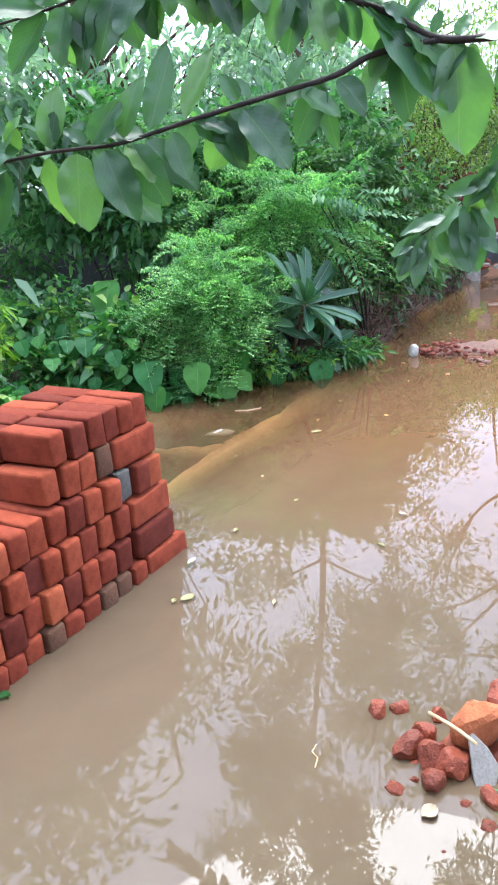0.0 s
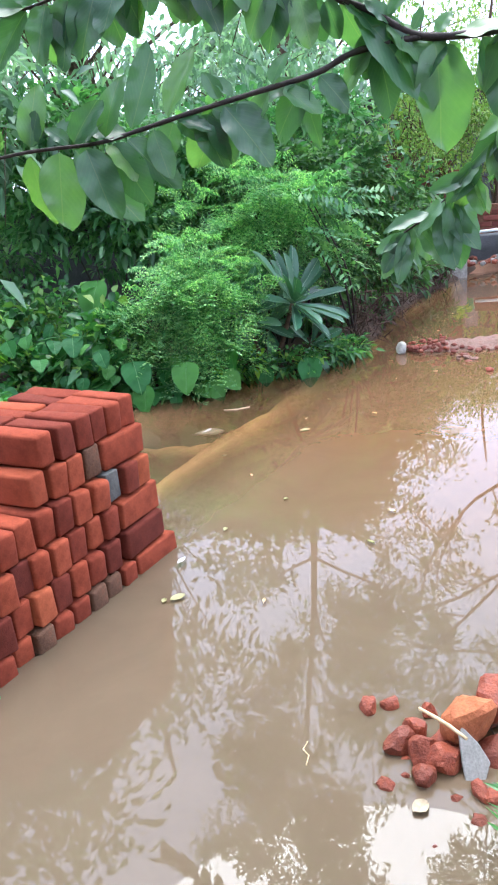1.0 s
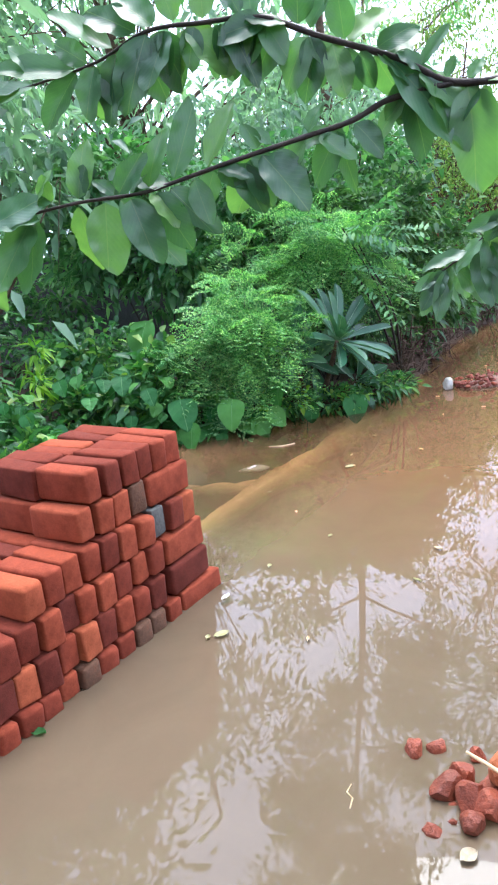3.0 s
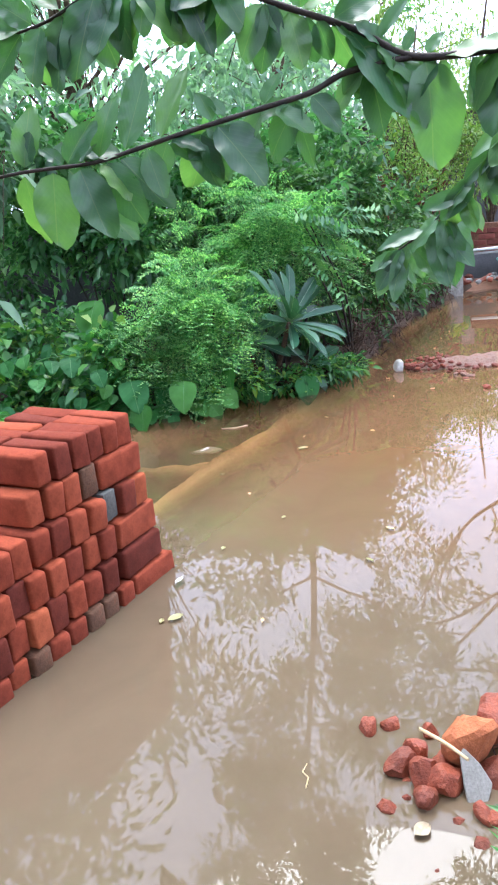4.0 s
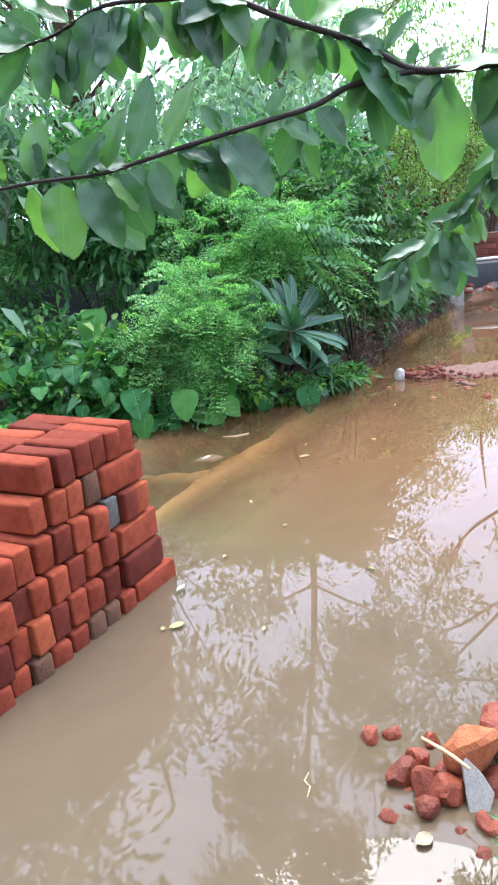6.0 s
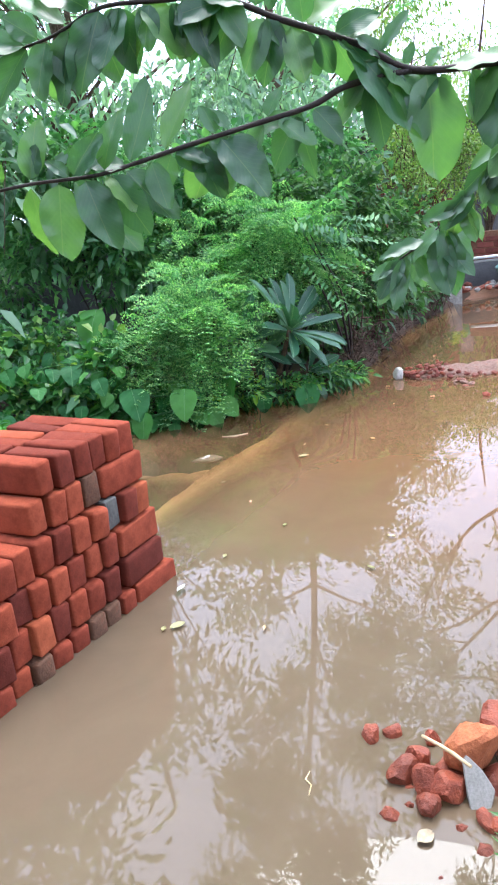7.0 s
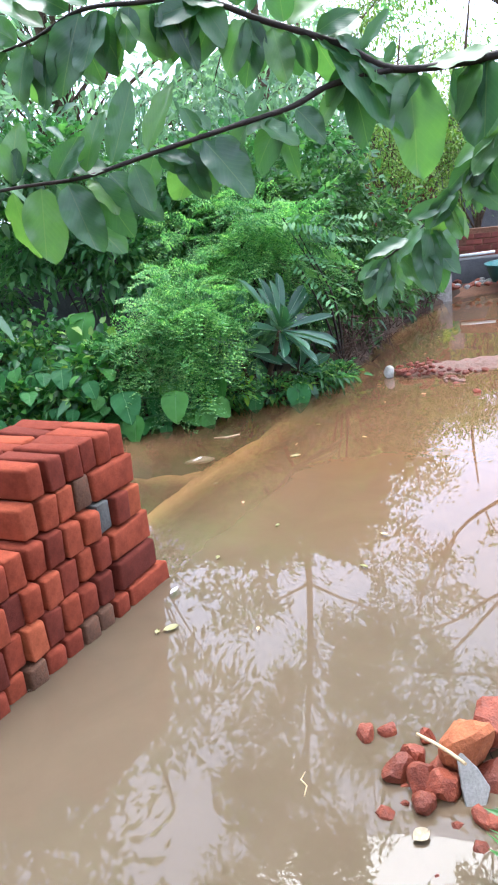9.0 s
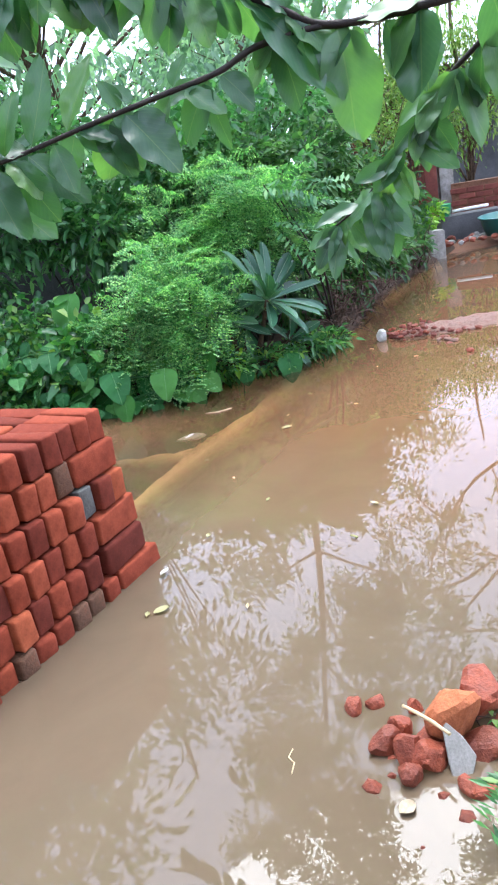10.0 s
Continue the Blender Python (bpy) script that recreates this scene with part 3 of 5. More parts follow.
for k, (x, y) in enumerate([(0.05, 3.6), (0.52, 4.75), (1.2, 5.85), (1.0, 5.1), (1.05, 5.6), (-0.09, 3.9), (1.55, 5.35), (0.36, 4.4), (1.28, 5.2), (0.75, 4.4), (1.9, 7.2), (1.75, 6.9), (1.6, 6.5), (0.2, 3.3),
                            (0.62, 3.1), (0.5, 2.85), (0.95, 5.95), (0.8, 5.65), (0.1, 2.5), (-0.05, 3.05)]):
    flat_leaf("fallen_leaf", (x, y, 0.003), (bits.uniform(0.016, 0.042), bits.uniform(0.008, 0.018)), bits.uniform(0, 180), 60 + k, FALLEN if k % 2 else STRAW)
ob = part("stick", tube([(-0.13, 4.72, 0.002), (-0.05, 4.70, 0.004), (0.03, 4.74, 0.003)], [0.004, 0.006, 0.004], 5), STRAW)
tagged(ob, "thin pale stick floating on the muddy water", "stick")

# far heap of brick bits on the sand bar
chunk((1.17, 5.83, 0.04), (0.085, 0.08, 0.105), (0, 0, 20), 71, PALE, "white_stone", "white stone standing beside the wet brick bits", "stone", "rubble on the sand bar")
chunk((-0.20, 4.35, -0.012), (0.16, 0.10, 0.03), (0, 0, 20), 72, PALE, "pale_stone", "flat pale stone just under the muddy water", "stone", "sunken drain edges")
far_bits = random.Random(8)
for k in range(110):
    x = 1.24 + 0.55 * far_bits.random() ** 1.3
    y = 5.83 + 0.1 * (x - 1.3) + far_bits.gauss(0, 0.09)
    peak = 0.09 * max(0.0, 1 - abs(x - 1.42) / 0.28)
    s = far_bits.uniform(0.016, 0.036)
    chunk((x, y, max(0.005, peak * far_bits.random() + 0.01)), (s * 1.4, s, s * 0.8), (far_bits.uniform(-30, 30), 0, far_bits.uniform(0, 180)), 100 + k, OLDBRICK if k % 3 else CLAY, label="small broken red brick piece on the wet sand bar", group="rubble on the sand bar")
for k in range(26):
    x = 1.6 + 1.2 * far_bits.random()
    y = 5.72 + 0.12 * (x - 1.4) + far_bits.gauss(0, 0.1) - (0.35 if k % 3 == 0 else 0)
    s = far_bits.uniform(0.02, 0.05)
    chunk((x if k % 3 else 1.5 + 0.15 * far_bits.random(), y, 0.008), (s * 1.4, s, s * 0.7), (0, 0, far_bits.uniform(0, 180)), 200 + k, SAND if k % 2 else CLAY, label="small pinkish brick crumb on the wet sand bar", group="rubble on the sand bar")


def make_sand_bar():
    bm = bmesh.new()
    rows = []
    for i in range(100):
        x = 1.25 + i * 0.024
        y = 5.86 + 0.1 * (x - 1.4)
        row = []
        for j in range(17):
            f = (j - 8) / 8
            w = 0.17 * step(1.2, 1.7, x) + 0.04
            z = 0.06 * (1 - f * f) - 0.02 + 0.03 * noise.noise((x * 7, f * 4, 1.0)) + 0.012 * noise.noise((x * 25, f * 9, 2.0))
            row.append(bm.verts.new((x, y + f * w * (1 + 0.3 * noise.noise((x * 4, f, 0))), z)))
        rows.append(row)
    for a, b in zip(rows, rows[1:]):
        for j in range(16):
            bm.faces.new((a[j], b[j], b[j + 1], a[j + 1])).smooth = True
    ob = part("sand_bar", bm, SAND)
    tagged(ob, "low bar of pinkish wet brick sand rising from the water", "sand", kind="structure")


make_sand_bar()

# ---- plants ----


def branch_leaf_mesh(seed, wave=0.03, curl=0.25, cup=0.35, paddle=False):
    """An ovate pointed blade along x from 0 to 1, width about 1, wavy and folded along the midrib."""
    rng = random.Random(seed)
    nx, ny = 14, 6
    ph = rng.uniform(0, 6)
    verts, faces = [], []
    bend = rng.uniform(-0.10, 0.10) * (1 if paddle else 2.4)
    for i in range(nx + 1):
        f = i / nx
        w = 0.5 * (math.sin(math.pi * min(1, f ** 0.85)) ** 0.62) if 0 < f < 1 else 0.004
        if paddle:
            w = 0.5 * max(f, 0.02) ** 0.55 * max(1 - f ** 5, 0.004) ** 0.6
        for j in range(ny + 1):
            s = (j / ny) * 2 - 1
            y = s * w
            z = abs(s) ** 1.4 * w * cup * 0.8 + wave * math.sin(f * 17 + ph + s * 1.5) * abs(s) - curl * f * f
            verts.append((f, y + bend * f * f, z))
    for i in range(nx):
        for j in range(ny):
            a = i * (ny + 1) + j
            faces.append((a, a + 1, a + ny + 2, a + ny + 1))
    return raw_mesh("leaf", verts, faces)


def place_blade(mesh, name, parent, base, aim, width, facing, material=None):
    """A leaf object: base point, aim vector (its length), width, the way its face looks."""
    x = aim.normalized()
    y = facing.cross(x).normalized()
    z = x.cross(y)
    rot = Matrix((x, y, z)).transposed().to_4x4()
    ob = part(name, mesh, material, parent)
    ob.matrix_basis = Matrix.Translation(base) @ rot @ Matrix.Diagonal((aim.length, width, aim.length * 0.8, 1))
    return ob


TWIG_LOW = [(-0.479, 1.56, 1.263), (-0.314, 1.57, 1.327), (-0.161, 1.58, 1.354), (-0.043, 1.59, 1.359), (0.018, 1.61, 1.372),
            (0.089, 1.62, 1.388), (0.204, 1.64, 1.412), (0.292, 1.66, 1.431), (0.354, 1.67, 1.456), (0.454, 1.68, 1.469)]
TWIG_HIGH = [(-0.333, 1.76, 1.55), (-0.177, 1.74, 1.569), (-0.1, 1.72, 1.58), (-0.017, 1.7, 1.606), (0.076, 1.69, 1.604), (0.165, 1.69, 1.6),
             (0.252, 1.68, 1.56), (0.371, 1.68, 1.513), (0.454, 1.68, 1.469), (0.577, 1.68, 1.467), (0.61, 1.68, 1.471), (0.78, 1.69, 1.48), (1.15, 1.6, 1.47), (1.6, 1.3, 1.38)]
TWIG_HANG = [(0.763, 1.70, 1.470), (0.69, 1.74, 1.408), (0.651, 1.77, 1.374), (0.602, 1.8, 1.313), (0.548, 1.83, 1.246), (0.508, 1.86, 1.204), (0.448, 1.88, 1.163)]
# leaves: place along the twig, way in degrees, length and width in millimetres
LOW_A = [(2.1, -92, 105, 38), (2.5, -95, 110, 51), (2.7, -55, 138, 53), (3.7, -51, 105, 41), (4.4, -74, 76, 31), (4.8, -40, 54, 35), (5.3, -66, 80, 35),
         (5.7, -51, 62, 38), (3.9, 169, 54, 39), (4.8, -114, 65, 57), (4.9, -18, 52, 45), (5.3, -21, 43, 35), (5.5, -51, 109, 63), (6.7, -162, 60, 48),
         (6.7, -75, 98, 22), (7.1, -61, 63, 46)]
LOW_B = [(2.2, 77, 87, 32), (2.2, 68, 51, 30), (2.7, 132, 36, 29), (2.7, 52, 71, 31), (3.2, 72, 87, 30), (3.9, 69, 124, 33), (4.6, 65, 114, 27), (1.9, 92, 45, 34),
         (2.8, 52, 43, 30), (5.5, 112, 42, 38), (6.1, 66, 49, 37), (5.7, 126, 38, 34)]
LOW_C = [(0.5, 76, 56, 40), (0.6, -162, 57, 36), (0.7, -70, 66, 42), (1.0, -87, 119, 52), (1.6, -123, 123, 55), (1.6, -98, 116, 44), (1.2, 20, 109, 50), (1.7, 66, 65, 46), (1.1, 4, 90, 40), (0.4, -165, 45, 36)]
HIGH_A = [(1.9, -111, 84, 39), (2.3, -106, 77, 34), (2.8, -127, 81, 43), (3.4, -124, 77, 42), (3.4, -93, 62, 21), (3.8, -103, 62, 40), (4.3, -114, 78, 55), (5.2, -170, 82, 48),
          (5.5, -115, 58, 43), (5.9, -81, 73, 57), (4.7, -20, 64, 53), (6.3, -81, 64, 53), (5.4, -122, 97, 54), (5.9, -122, 82, 60), (6.2, -78, 81, 49), (4.5, -61, 75, 49)]
HIGH_B = [(7.6, -61, 118, 67), (8.1, -83, 159, 81), (8.6, -66, 115, 76), (6.8, -51, 161, 59), (6.7, -37, 73, 47), (8.3, 4, 109, 32), (8.1, 55, 37, 29), (7.8, 59, 31, 18),
          (7.4, 46, 64, 21), (6.9, 32, 64, 37), (7.3, -55, 49, 38), (6.6, -61, 72, 40), (8.3, -70, 39, 26), (6.5, -73, 57, 43), (7.5, 139, 50, 31)]
HIGH_C = [(0.5, 179, 100, 45), (0.6, -166, 105, 45), (0.9, 137, 73, 37), (1.3, 177, 130, 42), (1.4, -136, 113, 42), (1.7, 143, 68, 37), (2.4, 150, 105, 62), (2.8, 145, 98, 58),
          (3.2, 134, 92, 58), (3.5, 100, 74, 58), (4.0, 91, 67, 46), (4.6, 116, 75, 45), (4.9, 89, 75, 48), (5.6, 85, 84, 50), (5.8, 58, 67, 39), (6.3, 33, 81, 45)]
HIGH_D = [(6.4, 96, 70, 41), (6.6, 27, 66, 45), (1.6, -84, 81, 44), (2.4, -104, 111, 58), (3.0, -113, 117, 52), (3.4, -110, 97, 51), (9.6, -80, 105, 60), (9.9, -100, 120, 62), (10.6, -70, 110, 60), (11.2, -95, 110, 60)]
HANG_A = [(2.1, -155, 77, 49), (3.1, -44, 93, 70), (1.7, -70, 123, 76), (0.9, -91, 87, 51), (2.1, -111, 124, 27), (3.6, -156, 69, 55), (4.2, -54, 104, 80), (4.6, -79, 112, 58),
          (5.1, -64, 43, 41), (5.7, -127, 65, 57), (5.9, -151, 57, 49), (5.0, -171, 85, 30), (0.6, -83, 97, 66), (3.8, -34, 40, 36), (4.3, -78, 120, 54), (5.4, -127, 45, 34)]


def make_branch():
    rng = random.Random(5)
    branch = empty("overhanging_tree", (1.95, 0.9, 0.0))
    tagged(branch, "leafy tree with large glossy wavy dark green leaves over the water", "tree")
    shift = Matrix.Translation((-1.95, -0.9, 0.0))
    part("trunk", tube(smooth_path([(0, 0, -0.3), (0.05, 0.0, 1.0), (-0.1, 0.1, 2.4), (-0.4, -0.1, 4.2)], 5), [0.13 - 0.005 * i for i in range(16)], 10), BARK, branch)
    for end in ((-2.6, 1.0, 4.4), (-1.2, 1.9, 4.6), (-3.6, -0.6, 4.6), (-0.4, -2.0, 4.5), (1.6, 0.6, 4.5)):
        part("limb", tube(smooth_path([(-0.1, 0.1, 2.4), Vector(end) * 0.55 + Vector((0, 0, 1.4)), end], 4), [0.05 - 0.005 * i for i in range(9)], 6), BARK, branch)
    # unseen crown above and behind the camera, added to block skylight
    crng = np.random.default_rng(77)
    spots = crng.normal(0, 1, (60, 3)) * np.array([1.7, 0.8, 0.45]) + np.array([-1.2, -1.3, 4.7])
    spots[:, 1] = np.minimum(spots[:, 1], 0.6)
    at = (spots[:, None, :] + crng.normal(0, 0.33, (60, 75, 3))).reshape(-1, 3)
    tagged(part("crown", leaf_cloud("crown", at, crng.normal(0, 1, at.shape) + np.array([0, 0, -0.5]), 0.17 * crng.uniform(0.6, 1.2, len(at)), 0.10, crng, 0.3), DARKLEAF, branch), kind="stuff")
    meshes = [branch_leaf_mesh(k, wave=rng.uniform(0.015, 0.04), curl=rng.uniform(-0.05, 0.35), cup=rng.uniform(0.08, 0.3)) for k in range(16)]
    for me in meshes:
        me.materials.append(GLOSSY_LEAF)
    for twig, r0, r1, sets in ((TWIG_LOW, 0.0018, 0.0052, (LOW_A, LOW_B, LOW_C)), (TWIG_HIGH, 0.0016, 0.0085, (HIGH_A, HIGH_B, HIGH_C, HIGH_D)), (TWIG_HANG, 0.005, 0.002, (HANG_A,))):
        run = smooth_path(twig, 6)
        bm = tube(run, [r0 + (r1 - r0) * (i / (len(run) - 1)) * (1 + 0.12 * math.sin(i * 2.1)) for i in range(len(run))], 8)
        bm.transform(shift)
        stem = part("twig", bm, TWIG, branch)
        more = {len(TWIG_LOW): (1.0, 8.5, 14), len(TWIG_HIGH): (1.5, 10.5, 24), len(TWIG_HANG): (1.2, 6.0, 30)}[len(twig)]
        for group in (*sets, list(extra_leaves(rng, run, *more))):
            for s, way, length, width in group:
                base = run[min(int(round(s * 6)), len(run) - 1)]
                a = radians(way)
                d = Vector((math.cos(a), rng.uniform(-0.35, 0.30), math.sin(a)))
                aim = d * (length / 1000)
                stalk = base + d.normalized() * 0.006
                facing = Vector((rng.gauss(0, 0.35), -1.0, rng.gauss(0.95, 0.35)))
                ob = place_blade(rng.choice(meshes), "leaf", stem, shift @ stalk, aim, min(width / 1000 * 1.3, length / 1000 * 0.62) * (0.78 if twig is TWIG_HANG else 1.0), facing)
                if rng.random() < 0.5:
                    ob.scale.y *= -1


def extra_leaves(rng, run, first, last, count):
    """More hanging leaves between two places of a twig."""
    for _ in range(count):
        s = rng.uniform(first, last)
        yield s, rng.choice((-1, 1)) * rng.uniform(15, 50) - 92, rng.uniform(60, 105), rng.uniform(36, 50)


def fronds(rng, at, along, length, pinnae, leaflets, leaflet, spread=0.32, droop=0.5):
    """Stalk ends and directions of the leaflets of feathery, twice-divided leaves."""
    n = len(at)
    d = unit(along)
    side = unit(np.cross(d, np.array([0, 0, 1.0]) + rng.normal(0, 0.3, (n, 3))))
    pts, ways = [], []
    for k in range(pinnae):
        f = (k + 1) / pinnae
        base = at + d * (length * f)[:, None] + np.array([0, 0, -1.0]) * (length * droop * f * f)[:, None]
        for sgn in (-1, 1):
            pd = unit(side * sgn + d * 0.5 + rng.normal(0, 0.12, (n, 3)) - np.array([0, 0, 0.25]))
            reach = length * spread * (1.15 - 0.75 * f)
            if leaflets <= 1:
                pts.append(base)
                ways.append(pd)
                continue
            for m in range(leaflets):
                g = (m + 0.6) / leaflets
                p = base + pd * (reach * g)[:, None]
                ls = unit(np.cross(pd, d) * 0.4 + d * (1 if m % 2 else -1) + pd * 0.7)
                pts.append(p)
                ways.append(ls)
    return np.concatenate(pts), np.concatenate(ways)


def stems(parent, base, tips, r0, r1, material, name="stem", sag=0.1, seed=0):
    rng = random.Random(seed)
    base = Vector(base)
    for tip in tips:
        tip = Vector(tip)
        mid = base.lerp(tip, 0.5) + Vector((rng.uniform(-sag, sag), rng.uniform(-sag, sag), sag * 0.6))
        run = smooth_path([base, mid, tip], 5)
        part(name, tube(run, [r0 + (r1 - r0) * i / (len(run) - 1) for i in range(len(run))], 6), material, parent)


def leafy_plant(name, label, category, base, blobs, material, leaf, seed, droop=0.3, bark=TWIG, r0=0.012, group="", fine=False, shell=0.35):
    """A bush: stems from one base to clumps of leaves. blobs: centre, radii, number of leaves."""
    rng = np.random.default_rng(seed)
    thing = empty(name, base)
    tagged(thing, label, category, group)
    b = np.array(base)
    stems(thing, (0, 0, -0.1), [tuple(np.array(c) - b) for c, _, _ in blobs], r0, r0 * 0.35, bark, seed=seed)
    at, way = [], []
    for c, r, n in blobs:
        p, d = blob_points(rng, c, r, n, shell)
        at.append(p)
        way.append(d * 0.9 + rng.normal(0, 0.6, (n, 3)) + np.array([0, 0, 0.1]))
    at, way = np.concatenate(at) - b, np.concatenate(way)
    size = rng.uniform(0.45, 1.5, len(at))
    me = leaf_cloud("foliage", at, way, leaf[0] * size, leaf[1] * size, rng, droop, fine=fine)
    tagged(part("foliage", me, material, thing), kind="stuff")
    return thing


def feathery_plant(name, label, base, blobs, material, frond, leaflet, seed, pinnae=8, leaflets=5, droop=0.5, spread=0.32, category="bush", heading=(0, -0.25, 0.15)):
    rng = np.random.default_rng(seed)
    thing = empty(name, base)
    tagged(thing, label, category)
    b = np.array(base)
    stems(thing, (0, 0, -0.1), [tuple(np.array(c) - b) for c, _, _ in blobs], 0.012, 0.004, TWIG, seed=seed)
    pts, ways = [], []
    for c, r, n in blobs:
        p, d = blob_points(rng, c, r, n, 0.3)
        way = d * np.array([1, 1, 0.6]) + rng.normal(0, 0.35, (n, 3)) + np.array(heading)
        q, w = fronds(rng, p, way, frond * rng.uniform(0.7, 1.2, n), pinnae, leaflets, leaflet, spread, droop)
        pts.append(q)
        ways.append(w)
    pts, ways = np.concatenate(pts) - b, np.concatenate(ways)
    me = leaf_cloud("foliage", pts, ways, leaflet[0] * rng.uniform(0.7, 1.2, len(pts)), leaflet[1], rng, 0.2, fine=True, tumble=0.18)
    tagged(part("foliage", me, material, thing), kind="stuff")
    return thing


def make_frangipani(base, heads, seed, label):
    """Forked fleshy stems, each with a whorl of long paddle leaves."""
    rng = random.Random(seed)
    thing = empty("frangipani_plant", base)
    tagged(thing, label, "shrub")
    b = Vector(base)
    meshes = []
    for k in range(4):
        me = branch_leaf_mesh(300 + k, wave=0.006, curl=rng.uniform(0.02, 0.2), cup=0.28, paddle=True)
        me.materials.append(FRANGI)
        meshes.append(me)
    for head, count, size, lean in heads:
        h = Vector(head) - b
        lean = Vector(lean).normalized()
        run = smooth_path([(0, 0, -0.15), h * 0.45 + Vector((0.03, 0, -0.05)), h], 5)
        stem = part("stem", tube(run, [0.024 - 0.010 * i / (len(run) - 1) for i in range(len(run))], 8), BARK, thing)
        side = lean.cross(Vector((0.1, 0.2, 1))).normalized()
        up = side.cross(lean)
        for k in range(count):
            a = k * 2.399 + rng.uniform(-0.2, 0.2)
            rise = 1.0 - 1.0 * k / count
            d = (side * math.cos(a) + up * math.sin(a)) * 1.0 + lean * rise
            aim = d.normalized() * size * rng.uniform(0.75, 1.1)
            place_blade(rng.choice(meshes), "leaf", stem, h + d.normalized() * 0.03, aim, 0.098 * rng.uniform(0.85, 1.15) * size / 0.4, lean + Vector((0, -0.3, 0.5)))
        for k in range(7):
            a = k * 2.4
            d = lean + (side * math.cos(a) + up * math.sin(a)) * 0.28
            ob = place_blade(meshes[0], "young_leaf", stem, h + lean * 0.02, d.normalized() * size * 0.33, 0.022, lean + Vector((0, -0.3, 0.5)))
    return thing


def heart_mesh():
    """A heart-shaped blade: stalk at the origin, tip along x, two rounded lobes behind."""
    nx, ny = 16, 10
    verts, faces = [], []
    for i in range(nx + 1):
        f = -0.24 + 1.24 * i / nx
        g = (f + 0.24) / 1.24
        w = 0.54 * max(math.sin(math.pi * g ** 0.62), 0.0) ** 0.66 if 0 < i < nx else 0.01
        for j in range(ny + 1):
            s = j / ny * 2 - 1
            x = f if f > 0 else f * min(1.0, abs(s) * 2.2 + 0.0) * (1 if abs(s) > 0.12 else 0.2)
            verts.append((x, s * w, 0.22 * abs(s) * w - 0.16 * max(x, 0) ** 2 + 0.02 * math.sin(9 * x + 3 * s)))
    for i in range(nx):
        for j in range(ny):
            a = i * (ny + 1) + j
            faces.append((a, a + 1, a + ny + 2, a + ny + 1))
    me = raw_mesh("leaf", verts, faces)
    me.materials.append(TARO)
    return me


def make_taro(base, leaves, label):
    """Heart-shaped blades on long stalks. leaves: blade's place, size, turn, tilt."""
    thing = empty("taro_plant", base)
    tagged(thing, label, "plant", "taro on the bank")
    b = Vector(base)
    me = heart_mesh()
    for at, size, turn, tilt in leaves:
        p = Vector(at) - b
        run = smooth_path([(0, 0, -0.1), Vector((p.x * 0.3, p.y * 0.3, p.z * 0.6)), p], 5)
        stalk = part("stalk", tube(run, [0.006] * len(run), 6), WEED, thing)
        ob = part("leaf", me, None, stalk)
        ob.matrix_basis = Matrix.Translation(p) @ Euler((radians(tilt), 0, radians(turn))).to_matrix().to_4x4() @ pose(0, 0, 0, 0, 0, -90) @ Matrix.Scale(size, 4)
    return thing


def make_tree(name, label, base, height, trunk_r, limbs, crown, leaf, per_limb, material, seed, clump=0.55, droop=0.5, lean=(0, 0), fine=False, bark=BARK, twigs=2, thin=0.05):
    """A tapered trunk, limbs into an uneven crown (centre, radii), leaves in clumps about the limbs' ends."""
    rng = np.random.default_rng(seed)
    thing = empty(name, base)
    tagged(thing, label, "tree")
    top = Vector((lean[0], lean[1], height))
    run = smooth_path([(0, 0, -0.3), top * 0.35 + Vector((0.12, 0.05, 0)), top * 0.7 + Vector((-0.1, 0, 0)), top], 5)
    part("trunk", tube(run, [trunk_r * (1 - 0.8 * i / (len(run) - 1)) for i in range(len(run))], 9), bark, thing)
    c, r = np.array(crown[0]) - np.array(base), np.array(crown[1])
    at, way = [], []
    for k in range(limbs):
        d = rng.normal(0, 1, 3)
        d /= np.linalg.norm(d)
        end = c + d * r * rng.uniform(0.45, 1.0)
        f = min(max((end[2] - 0.6) / height, 0.15), 0.95) * rng.uniform(0.6, 0.95)
        start = run[int(f * (len(run) - 1))]
        e = Vector(end)
        mid = start.lerp(e, 0.5) + Vector((rng.normal(0, 0.12), rng.normal(0, 0.12), 0.12))
        lr = smooth_path([start, mid, e], 4)
        lb = tube(lr, [max(min(trunk_r * 0.32, thin) * (1 - 0.8 * i / (len(lr) - 1)), 0.004) for i in range(len(lr))], 5)
        for _ in range(twigs):
            t0 = lr[int(rng.integers(3, len(lr)))]
            t1 = t0 + Vector(rng.normal(0, clump * 0.8, 3))
            join(lb, tube([t0, t0.lerp(t1, 0.5) + Vector((0, 0, 0.04)), t1], [0.006, 0.004, 0.002], 4))
        part("limb", lb, bark, thing)
        n = int(per_limb * rng.uniform(0.5, 1.4))
        q = end + rng.normal(0, clump * 0.55, (n, 3)) * np.array([1, 1, 0.8])
        at.append(q)
        way.append((q - end) * 1.2 + rng.normal(0, 0.5, (n, 3)) + np.array([0, 0, -0.3]))
    at, way = np.concatenate(at), np.concatenate(way)
    size = rng.uniform(0.6, 1.2, len(at))
    me = leaf_cloud("crown", at, way, leaf[0] * size, leaf[1] * size, rng, droop, fine=fine)
    tagged(part("crown", me, material, thing), kind="stuff")
    return thing


